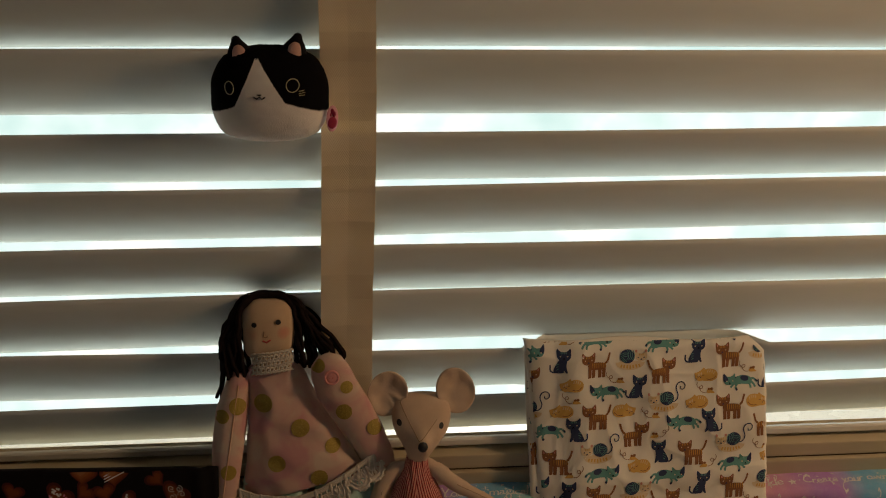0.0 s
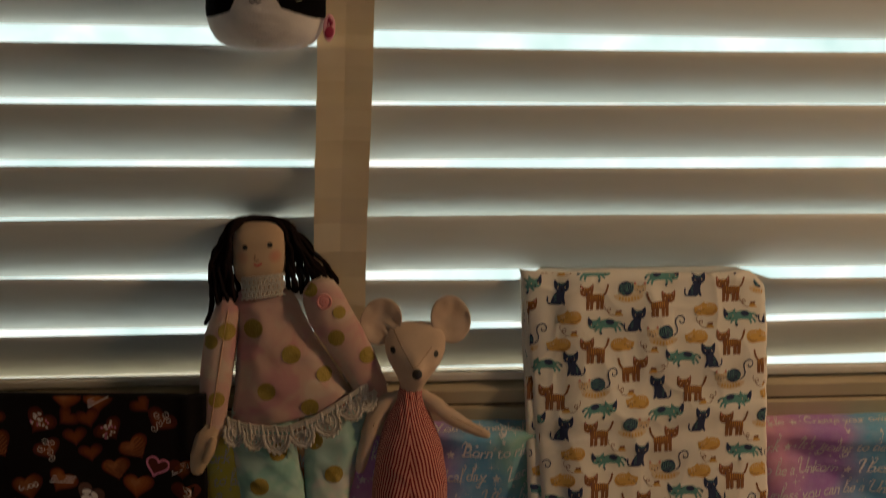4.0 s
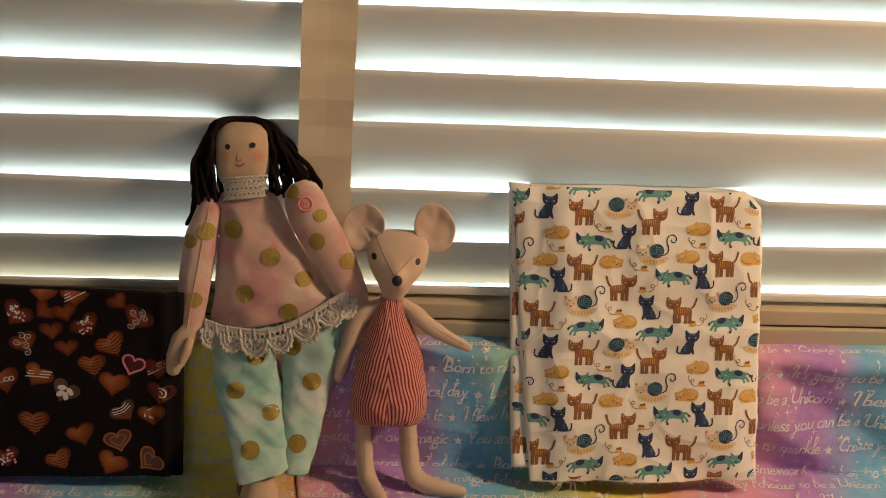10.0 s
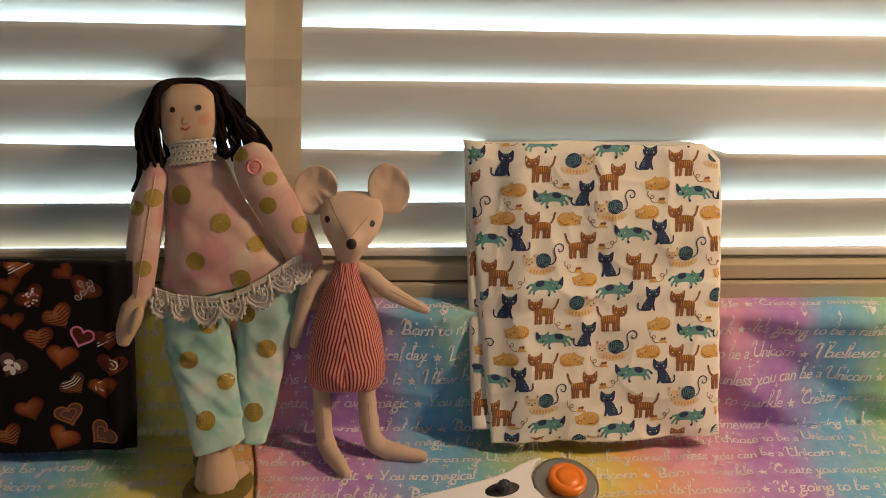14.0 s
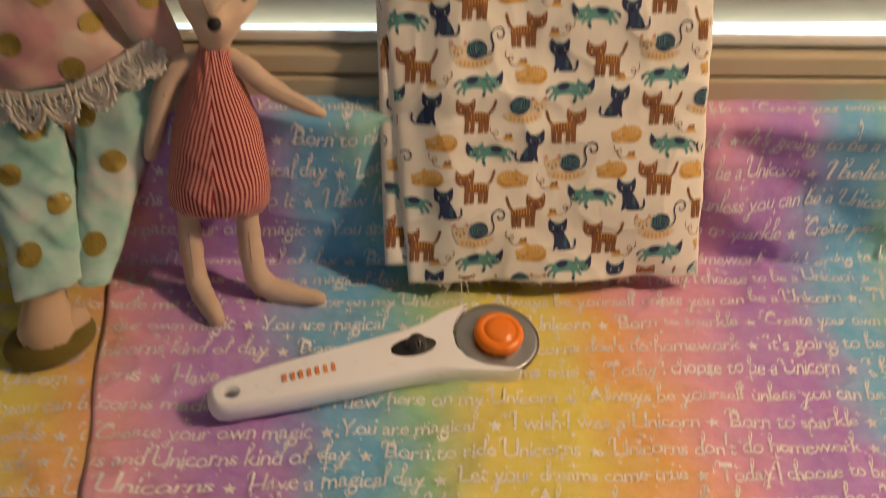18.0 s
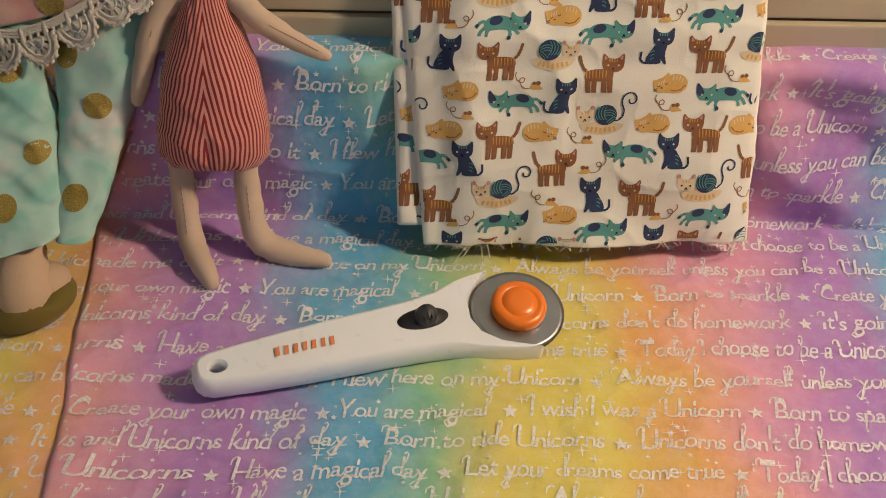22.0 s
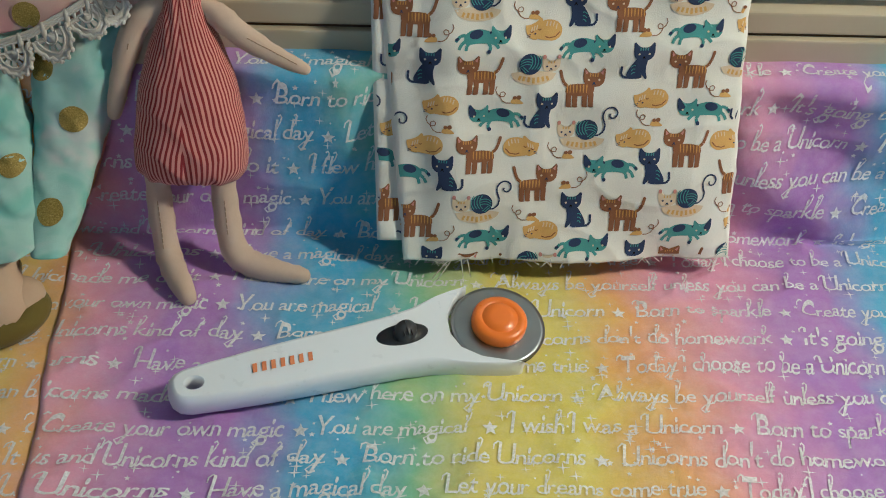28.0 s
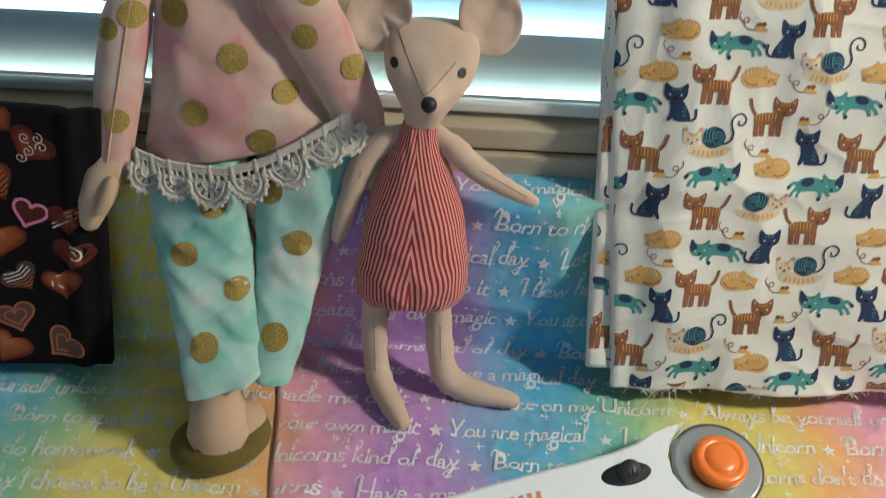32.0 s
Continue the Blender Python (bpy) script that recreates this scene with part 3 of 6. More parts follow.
def drape(x, s, lift=0.0):
    """A point of the draped cloth at x across and s along it, lifted along its normal: flat, up the wall, then folded back under the sill."""
    a = max(0.0, min(1.0, (s - FOLD_Y) / (FOLD_R * math.pi / 2)))
    up = max(0.0, s - FOLD_Y - FOLD_R * math.pi / 2)
    b = max(0.0, min(1.0, (up - WALL) / (TOP_R * math.pi / 2)))
    back = max(0.0, up - WALL - TOP_R * math.pi / 2)
    ang, top = a * math.pi / 2, b * math.pi / 2
    y = min(s, FOLD_Y) + FOLD_R * math.sin(ang) + TOP_R * (1 - math.cos(top)) + back
    z = 0.0025 + FOLD_R * (1 - math.cos(ang)) + min(up, WALL) + TOP_R * math.sin(top)
    n1 = noise.noise((x * 9, s * 9, 1.0)) * (0.0022 + 0.0016 * a) + noise.noise((x * 26, s * 22, 7.0)) * (0.0011 + 0.0010 * a)
    n1 += 0.0009 * math.exp(-((s - 0.655 + 0.05 * (x - 0.2)) / 0.006) ** 2) * max(0.0, math.sin((x - 0.12) * 9))
    n1 += 0.0016 * (1 - abs(noise.noise((x * 16 + s * 6, s * 30 - x * 9, 4.0)))) ** 6
    # fine creases that run off diagonally, and a sharp wrinkle or two where the cloth was folded
    n1 += 0.0012 * (1 - abs(noise.noise((x * 34 - s * 15, s * 40 + x * 22, 8.0)))) ** 8 * (1 - a)
    n1 += 0.0008 * math.exp(-((s - 0.690 - 0.03 * (x - 0.3)) / 0.004) ** 2) * max(0.0, min(1.0, (x - 0.24) / 0.05))
    # the cloth sags on the wall: a roll hangs over a hollow that slants down beside the leaning fabric
    if a > 0.5:
        h = (s - 0.80) / 0.10
        dip = 0.62 - 1.5 * (x - 0.33) / 0.2
        side = max(0.0, min(1.0, (x - 0.285) / 0.03))
        n1 += side * (0.0050 * math.exp(-((h - 0.86) / 0.13) ** 2) - 0.0048 * math.exp(-((h - dip) / 0.17) ** 2) + 0.0040 * math.exp(-((h - dip + 0.42) / 0.16) ** 2))
        edge = max(0.0, min(1.0, (0.103 - abs(x - 0.203)) / 0.024))
        press = edge * edge * (3 - 2 * edge)
        n1 = n1 * (1 - 0.8 * press) * (1 - 0.6 * b) - 0.006 * press * max(0.0, min(1.0, h / 0.5)) * (1 - b)
    k = max(n1, -0.0018) + lift if a < 0.5 else n1 + lift
    tilt = ang - top
    return Vector((x, y - math.sin(tilt) * k, z + math.cos(tilt) * k))


def left_edge(s):
    return -0.0265 - 0.055 * (min(s, 0.785) - 0.617) + 0.36 * max(0.0, s - 0.785) + 0.0008 * math.sin(s * 70)


def sheet(x0, x1, s0, s1, nx, ns, lift, key):
    """One layer of the cloth; x0 may be a function of s."""
    verts = []
    for i in range(ns + 1):
        s = s0 + (s1 - s0) * i / ns
        a = x0(s) if callable(x0) else x0
        verts += [drape(a + (x1 - a) * j / nx, s, lift) for j in range(nx + 1)]
    w = nx + 1
    faces = [(i * w + j, i * w + j + 1, (i + 1) * w + j + 1, (i + 1) * w + j) for i in range(ns) for j in range(nx)]
    shape = Shape().add(verts, faces, key)
    rim = [j for j in range(w)] + [i * w + nx for i in range(1, ns + 1)] + [ns * w + j for j in range(nx - 1, -1, -1)] + [i * w for i in range(ns - 1, 0, -1)]
    low = [verts[k] - Vector((0, 0, 0.0008)) for k in rim]
    m = len(rim)
    n = len(shape.v)
    shape.v.extend(low)
    for k in range(m):
        shape.f.append((rim[k], n + k, n + (k + 1) % m, rim[(k + 1) % m]))
        shape.m.append(0), shape.smooth.append(False)
    return shape


under = thing("rainbow_fabric", (0.0, 0.6, 0.0), "rainbow tie-dye cotton with white lettering, laid under the overlapping piece", "fabric", "rainbow fabric pieces")
over = thing("rainbow_fabric", (0.0, 0.6, 0.0), "rainbow tie-dye cotton with white lettering, spread on the table", "fabric", "rainbow fabric pieces")
part("cloth", sheet(-0.55, 0.02, 0.08, TOP_S, 150, 330, 0.0, "rainbow_left"), under)
part("cloth", sheet(left_edge, 0.90, 0.08, TOP_S, 330, 330, 0.0010, "rainbow"), over)

LETTERS, GLYPHS = {}, {}


def glyph(ch):
    """One letter of the built-in font as points and faces, with small bodies and tall stems like brush lettering, from x = 0, and its width."""
    if ch not in GLYPHS:
        cu = bpy.data.curves.new("text", "FONT")
        cu.body, cu.size, cu.resolution_u, cu.offset = ch, 1.0, 3, 0.004
        ob = new("text", cu)
        bpy.context.view_layer.update()
        me = ob.evaluated_get(bpy.context.evaluated_depsgraph_get()).to_mesh()
        v = np.array([p.co[:2] for p in me.vertices])
        f = [tuple(p.vertices) for p in me.polygons]
        y = v[:, 1]
        v[:, 1] = np.where(y > 0.52, 0.38 + (y - 0.52) * (1.9 if ch.islower() else 2.0), y * np.where(y > 0, 0.73, 1.5))
        v[:, 0] = (v[:, 0] - v[:, 0].min()) * (0.82 if ch.islower() else 0.92)
        GLYPHS[ch] = v, f, float(v[:, 0].max())
        bpy.data.objects.remove(ob), bpy.data.curves.remove(cu)
    return GLYPHS[ch]


def ribbon(points, widths):
    """A flat brush stroke through points: vertices and quads."""
    v, n = [], len(points)
    for i, (x, y) in enumerate(points):
        (x0, y0), (x1, y1) = points[max(i - 1, 0)], points[min(i + 1, n - 1)]
        d = math.hypot(x1 - x0, y1 - y0) or 1
        w = widths[i] / 2
        v += [(x + (y1 - y0) / d * w, y - (x1 - x0) / d * w), (x - (y1 - y0) / d * w, y + (x1 - x0) / d * w)]
    return v, [(2 * i, 2 * i + 2, 2 * i + 3, 2 * i + 1) for i in range(n - 1)]


def lettering(text):
    """A flat line of brush-like words: letters joined by thin strokes, stems looped, a little uneven; points, faces and width."""
    if text not in LETTERS:
        rnd, verts, faces, x = random.Random(text), [], [], 0.0

        def lay(v, f, dx=0.0, dy=0.0):
            n = len(verts)
            verts.extend((a + dx, b + dy) for a, b in v)
            faces.extend(tuple(i + n for i in q) for q in f)

        for word in text.split():
            last = None
            for ch in word:
                v, f, w = glyph(ch)
                dy = rnd.uniform(-0.035, 0.035)
                if last is not None and ch.isalpha():
                    x0, y0 = last
                    lay(*ribbon([(x0 - 0.07, y0 + 0.06), (x0 + 0.0, y0 + 0.01), (x + 0.02, 0.07 + dy), (x + 0.09, 0.22 + dy)], (0.04, 0.06, 0.06, 0.04)))
                lay(v, f, x, dy)
                if ch in "lhkbdf":  # a narrow loop back from the top of the stem
                    sx, top = (x + w - 0.05, 0.80) if ch == "d" else (x + 0.05, 0.80)
                    lay(*ribbon([(sx, top + dy), (sx + 0.06, top + 0.06 + dy), (sx + 0.13, top - 0.02 + dy), (sx + 0.10, top - 0.22 + dy), (sx, 0.34 + dy)], (0.07, 0.06, 0.05, 0.05, 0.05)))
                elif ch in "ygj":  # the tail swings back up
                    lay(*ribbon([(x + w * 0.55, -0.30 + dy), (x + w * 0.1, -0.36 + dy), (x - 0.10, -0.24 + dy), (x + w * 0.2, -0.06 + dy), (x + w + 0.04, 0.03 + dy)], (0.06, 0.07, 0.05, 0.04, 0.05)))
                elif ch in "UBTHAILC":  # entry stroke of a capital
                    lay(*ribbon([(x - 0.16, 0.50 + dy), (x - 0.15, 0.66 + dy), (x - 0.04, 0.75 + dy), (x + 0.08, 0.70 + dy)], (0.04, 0.06, 0.07, 0.05)))
                last = (x + w, dy) if ch.isalpha() and ch not in "IT" else None
                x += w + (0.035 if ch.isalpha() else 0.03)
            x += 0.20
        v = np.array(verts)
        v[:, 0] += v[:, 1] * 0.20
        LETTERS[text] = v - [v[:, 0].min(), 0], faces, float(np.ptp(v[:, 0]))
    return LETTERS[text]


STAR5 = [(math.sin(i * math.pi / 5) * (1 if i % 2 == 0 else 0.45), math.cos(i * math.pi / 5) * (1 if i % 2 == 0 else 0.45)) for i in range(10)]
STAR4 = [(math.sin(i * math.pi / 4) * (1 if i % 2 == 0 else 0.16), math.cos(i * math.pi / 4) * (1 if i % 2 == 0 else 0.16)) for i in range(8)]
PERIOD, PITCH = 0.505, 0.0199
LINES = [
    [(0.0, "Create your own magic"), (0.083, "You are magical"), (0.194, "I wish I was a Unicorn"), (0.278, "Born to sparkle"), (0.385, "Create your own magic")],
    [(0.018, "It's going to be a rainbows and Unicorns kind of day"), (0.130, "Born to ride Unicorns"), (0.273, "Unicorns don't do homework")],
    [(-0.046, "I believe in Unicorns"), (0.052, "Have a magical day"), (0.179, "Let your dreams come true"), (0.322, "Today I choose to be a Unicorn")],
    [(-0.005, "The Unicorns made me do it"), (0.125, "I flew here on my Unicorn"), (0.345, "Always be yourself unless you can be a Unicorn")],
]


def print_on(keep, lift, slide=0.0):
    """The white print of one cloth piece: lines of words between stars, with small sparkles; keep(x, s) says where the piece shows."""
    shape = Shape()

    def flat(points, faces):
        if all(keep(x, s) for x, s in points[:: max(1, len(points) // 6)]):
            shape.add([drape(x, s, lift + 0.0006) for x, s in points], faces, "ink")

    for row in range(-14, 14):
        cycle, kind = -((row) // 4), row % 4
        base = 0.6455 - row * (PITCH if row <= 0 else 0.0172)
        base += 0.003 if base > 0.79 else 0.0
        off = (0.0857, 0.0465)[(cycle - (kind == 3)) % 2] - 0.022 * (base - 0.6455) + slide
        if not 0.36 < base < 0.905:
            continue
        for rep in (-2, -1, 0, 1):
            line = LINES[kind]
            for n, (at, words) in enumerate(line):
                x1 = off + rep * PERIOD + at
                x0 = off + rep * PERIOD + (line[n - 1][0] if n else line[-1][0] - PERIOD)
                flat([(x1 + px * 0.0037, base + 0.0022 + pz * 0.0040) for px, pz in STAR5], [tuple(range(9, -1, -1))])
                v, f, w = lettering(words)
                sx = (x1 - x0 - 0.0145) / w
                sy = 0.0162
                shift = [(x0 + 0.0075 + px * sx, base + pz * sy) for px, pz in v]
                if x0 < 0.8 and x1 > -0.5:
                    for a in (shift,):
                        good = [keep(x, s) for x, s in a]
                        if any(good):
                            shape.add([drape(x, s, lift + 0.0006) for x, s in a], [q for q in f if all(good[i] for i in q)], "ink")
    rnd = random.Random(5)
    for _ in range(3200):
        x, s, r = rnd.uniform(-0.4, 0.65), rnd.uniform(0.40, 0.900), rnd.choice((0.0007, 0.0009, 0.0013, 0.0016, 0.0023, 0.0033))
        star = STAR4 if r > 0.002 else STAR5
        flat([(x + a * r, s + b * r) for a, b in star], [tuple(range(len(star) - 1, -1, -1))])
    return shape


tagged(part("lettering", print_on(lambda x, s: x < left_edge(s) - 0.001 and s < TOP_S - 0.001, 0.0, 0.10), under, "white printed words, stars and sparkles"), kind="stuff")
tagged(part("lettering", print_on(lambda x, s: x > left_edge(s) + 0.001 and s < TOP_S - 0.001, 0.0010), over, "white printed words, stars and sparkles"), kind="stuff")

# ---- folded fabric leaning on the blind: places on it as (x, height along the slope, forward) ----
LEAN_UP, LEAN_OUT = Vector((0, 0.3387, 0.9409)), Vector((0, -0.9409, 0.3387))


def leaning(x, h, f):
    return Vector((x, 0.753, 0.0)) + LEAN_UP * h + LEAN_OUT * f


def panel(corners, waves, nx=80, ny=92, thick=0.003, key="cream", round_top=0.0, place=None):
    """A cloth panel between four (x, h) corners TL, TR, BR, BL with a thickness; waves(x, h) is its relief. Gives the shape and the surface."""
    (ax, ay), (bx, by), (cx, cy), (dx, dy) = corners
    place = place or leaning

    def flat(u, v):
        return ((dx * (1 - u) + cx * u) * (1 - v) + (ax * (1 - u) + bx * u) * v, (dy * (1 - u) + cy * u) * (1 - v) + (ay * (1 - u) + by * u) * v)

    def surface(x, h, up=0.0):
        f = waves(x, h) + up
        top = max(0.0, h - (ay + by) / 2 + 0.008) / 0.008
        v = (h - dy) / (ay - dy)
        edge = min(x - dx - (ax - dx) * v, cx + (bx - cx) * v - x)
        return place(x, h, f - round_top * min(top, 1.6) ** 2 - 0.0012 * max(0.0, 1 - edge / 0.004) ** 2 - (0.0042 if round_top else 0.0) * max(0.0, 1 - edge / 0.022) ** 2)

    if round_top:
        plain_flat = flat

        def flat(u, v):
            x, y = plain_flat(u, v)
            x += 0.0016 * (noise.noise((y * 38, 3.0 if u > 0.5 else 8.0, 1.0)) + 0.4 * noise.noise((y * 140, 5.0, 2.0))) * abs(2 * u - 1) ** 3
            y += 0.0014 * (noise.noise((x * 40, 6.0, 4.0)) + 0.5 * noise.noise((x * 120, 2.0, 9.0))) * (1 - v) ** 6
            return x - 0.013 * max(0.0, (v - 0.945) / 0.055) * u ** 10, y - 0.0012 * math.sin(u * 11) * v ** 8

    verts = [surface(*flat(i / nx, j / ny)) for j in range(ny + 1) for i in range(nx + 1)]
    w = nx + 1
    faces = [(j * w + i, j * w + i + 1, (j + 1) * w + i + 1, (j + 1) * w + i) for j in range(ny) for i in range(nx)]
    m = len(verts)
    rim = list(range(w)) + [j * w + nx for j in range(1, ny + 1)] + [ny * w + i for i in range(nx - 1, -1, -1)] + [j * w for j in range(ny - 1, 0, -1)]
    back = [verts[k] - (place(0, 0, 1) - place(0, 0, 0)) * thick for k in range(m)]
    faces += [tuple(k + m for k in reversed(f)) for f in faces]
    faces += [(rim[k], rim[k] + m, rim[(k + 1) % len(rim)] + m, rim[(k + 1) % len(rim)]) for k in range(len(rim))]
    return Shape().add(verts + back, faces, key), surface


def ellipse(cx, cy, rx, ry, turn=0.0, n=16):
    c, s = math.cos(radians(turn)), math.sin(radians(turn))
    return [(cx + rx * math.cos(a) * c - ry * math.sin(a) * s, cy + rx * math.cos(a) * s + ry * math.sin(a) * c) for a in (2 * math.pi * i / n for i in range(n))]


def line(points, w):
    """A stroke of width w as a list of quads."""
    out = []
    for (x0, y0), (x1, y1) in zip(points, points[1:]):
        d = math.hypot(x1 - x0, y1 - y0) or 1
        nx, ny = -(y1 - y0) / d * w / 2, (x1 - x0) / d * w / 2
        out.append([(x0 - nx, y0 - ny), (x1 - nx, y1 - ny), (x1 + nx, y1 + ny), (x0 + nx, y0 + ny)])
    return out


def curl(cx, cy, r0, r1, a0, a1, n=14):
    return [(cx + (r0 + (r1 - r0) * i / n) * math.cos(radians(a0 + (a1 - a0) * i / n)), cy + (r0 + (r1 - r0) * i / n) * math.sin(radians(a0 + (a1 - a0) * i / n))) for i in range(n + 1)]


def soft(poly, times=2):
    """Rounds off a polygon's corners."""
    for _ in range(times):
        poly = [(a[0] * k + b[0] * (1 - k), a[1] * k + b[1] * (1 - k)) for a, b in zip(poly, poly[1:] + poly[:1]) for k in (0.78, 0.22)]
    return poly


def head(cx, cy, w, h, left=1.0, right=1.0):
    """A cat's face: broad cheeks, two pointed ears; star-shaped about its middle."""
    return soft([(cx - w, cy + h * 1.9 * left), (cx - w * 0.42, cy + h * 0.92), (cx + w * 0.42, cy + h * 0.92), (cx + w, cy + h * 1.9 * right), (cx + w * 1.0, cy - h * 0.2), (cx + w * 0.62, cy - h * 0.9), (cx, cy - h * 1.05), (cx - w * 0.62, cy - h * 0.9), (cx - w * 1.0, cy - h * 0.2)], 1)


def face(cx, cy, w, light, dark, layer=2):
    """Eyes, nose and cheeks of a printed cat."""
    f = [(light, layer, ellipse(cx + d * w * 0.48, cy + 0.1, 0.55, 0.5, 0, 8)) for d in (-1, 1)]
    return f + [(dark, layer, ellipse(cx, cy - w * 0.26, 0.6, 0.45, 0, 6))] + [(dark, layer, q) for d in (-1, 1) for q in line([(cx, cy - w * 0.30), (cx + d * 0.8, cy - w * 0.44)], 0.3)]


def motifs():
    """The printed figures as plain flat shapes in millimetres: (material, layer, polygon)."""
    figs = {}
    # striped brown cat, standing
    f = [("brown", 0, soft([(-5.2, 2.4), (8.6, 2.2), (9.4, -3.4), (-4.4, -3.6)])), ("brown", 0, head(-4.6, 4.2, 5.3, 3.4))]
    f += [("brown", 0, soft([(x - 1.5, -1), (x + 1.3, -1), (x + 0.9, -8.2), (x + 0.6, -9.1), (x - 1.9, -9.2), (x - 1.5, -8.2)], 1)) for x in (-3.2, -0.2, 4.6, 7.6)]
    f += [("brown", 0, q) for q in line([(8.2, 1.2), (9.8, 2.6), (10.9, 5.0), (11.8, 8.4)], 1.5)] + [("brown", 0, ellipse(11.8, 8.4, 0.75, 0.75, 0, 8))]
    f += [("stripe", 1, soft([(x, 2.0), (x + 0.75, 2.0), (x + 0.65, -1.8), (x + 0.3, -2.4)], 1)) for x in (-1.6, 0.0, 1.6, 3.2, 4.8, 6.4, 7.8)]
    f += [("stripe", 1, [(x, 5.6), (x + 0.55, 5.6), (x + 0.55, 7.3), (x, 7.3)]) for x in (-6.6, -5.4, -4.2, -3.0)]
    f += [("blush_print", 1, [(-9.2, 9.2), (-8.8, 6.6), (-7.6, 7.4)]), ("blush_print", 1, [(0.0, 9.2), (-0.4, 6.6), (-1.6, 7.4)])]
    figs["brown"] = f + face(-4.6, 4.0, 5.3, "pale", "navy")
    # navy cat, sitting
    f = [("navy", 0, head(1.2, 4.4, 5.2, 3.3)), ("navy", 0, soft([(-2.0, 2.4), (3.6, 2.4), (2.6, -3.0), (4.0, -8.0), (2.8, -8.3), (1.2, -5.4), (1.0, -8.0), (-5.8, -8.0), (-6.6, -5.6), (-4.6, -1.6)], 1))]
    f += [("navy", 0, q) for q in line([(-4.4, -7.4), (-7.6, -7.2), (-9.0, -5.6), (-8.8, -1.8)], 1.1)]
    f += [("teal", 1, [(x, 6.0), (x + 0.5, 6.0), (x + 0.5, 7.4), (x, 7.4)]) for x in (-1.0, 0.2, 1.4, 2.6)]
    f += [("teal", 1, q) for k in (-1.2, -3.0, -4.8) for q in line([(-4.6 - 0.1 * k, k - 1.0), (-3.2, k), (-2.4, k - 0.2)], 0.4)]
    figs["navy"] = f + face(1.2, 4.2, 5.2, "pale", "black")
    # teal cat with navy patches, leaping
    f = [("teal", 0, soft([(-6.5, 0.5), (-3, 3.0), (2, 4.4), (7, 3.8), (10.6, 1.2), (9.6, -3.2), (4, -2.2), (-1, -2.4), (-5, -3.2)])), ("teal", 0, head(-7.4, 0.6, 4.6, 3.2))]
    f += [("teal", 0, q) for a, b, c in (((-3.6, -1.6), (-5.4, -3.2), (-6.6, -4.6)), ((-1.4, -2.0), (-2.6, -4.0), (-2.2, -6.0)), ((7.0, -1.2), (8.8, -3.4), (9.2, -5.6)), ((8.8, -0.4), (11.4, -2.6), (12.6, -5.0)), ((9.6, 1.6), (12.0, 1.2), (14.2, -1.4))) for q in line([a, b, c], 1.5)]
    f += [("navy", 1, ellipse(4.4, 1.9, 3.3, 2.1, -14)), ("navy", 1, soft([(-12.4, 7.2), (-9.6, 3.6), (-8.2, 1.6), (-9.8, -0.4), (-12.2, 0.2)], 1)), ("navy", 1, ellipse(13.6, -0.3, 1.0, 0.7, -40)), ("navy", 1, ellipse(-1.9, -6.2, 0.9, 1.0)), ("navy", 1, soft([(-3.2, 3.4), (-1.8, 3.0), (-2.4, 1.6)], 1))]
    figs["teal"] = f + face(-7.2, 0.2, 5.0, "pale", "black")
    # ochre cat, curled up asleep
    f = [("ochre", 0, soft([(-2, 4.2), (2, 5.4), (6.4, 4.6), (8.8, 1.6), (8.4, -2.2), (5.0, -4.6), (0, -4.2), (-4, -3.6), (-5, 0)])), ("ochre", 0, soft([(-9.2, 2.4), (-6.8, 2.6), (-3.6, 4.0), (-1.2, 6.6), (0.0, 2.0), (-0.8, -2.4), (-4.2, -4.4), (-7.8, -2.8)], 1))]
    f += [("pale", 1, q) for x, y in ((1.6, 4.4), (3.2, 4.5), (4.8, 4.2), (6.2, 3.2), (-5.6, 1.6), (-4.4, 2.2), (-3.2, 2.6)) for q in line([(x, y), (x - 0.5, y - 2.2)], 0.55)]
    f += [("brown", 1, q) for q in line([(7.6, -0.4), (5.4, -2.6), (2.4, -3.2), (0.6, -2.6)], 0.5) + line([(-6.6, -0.4), (-5.8, -0.9), (-5.0, -0.2)], 0.45) + line([(-2.8, 0.6), (-2.0, 0.2), (-1.4, 0.9)], 0.45)]
    f += [("navy", 2, ellipse(-4.2, -1.4, 0.5, 0.4, 0, 6))] + [("navy", 1, q) for y in (-1.6, -2.4) for q in line([(-6.4, y), (-8.2, y - 0.8)], 0.3)]
    figs["ochre"] = f
    # cream cat round a ball of wool
    f = [("pale", 0, [(-11 + 2 * i, -2.2 + 1.3 * math.sin(math.pi * i / 11)) for i in range(12)] + [(11 * math.cos(a), -2.0 + 5.8 * math.sin(a)) for a in (-math.pi * (i + 1) / 12 for i in range(10))])]
    f += [("pale", 0, head(-8.2, 1.6, 4.4, 3.0))] + [("blush_print", 1, ellipse(-8.2 + d * 3.6, 6.0, 0.9, 1.1)) for d in (-1, 1)]
    f += [("ochre", 1, q) for x in (-7.2, -4.8, -2.4, 0, 2.4, 4.8, 7.0) for q in line([(x, -7.0 + abs(x) * 0.20), (x * 0.88, -4.2 + abs(x) * 0.1)], 1.2)]
    f += [("ochre", 1, q) for x in (-9.6, -8.2, -6.8) for q in line([(x, 3.9), (x, 2.7)], 0.6)] + face(-8.2, 1.2, 4.4, "navy", "navy")
    f += [("navy", 2, ellipse(2.0, 2.4, 5.4, 5.2, 0, 24))] + [("teal", 3, q) for k in (-2.8, -1.4, 0, 1.4) for q in line(curl(4.6 + k, 3.6, 5.0, 5.0, 140, 228, 8), 0.42)]
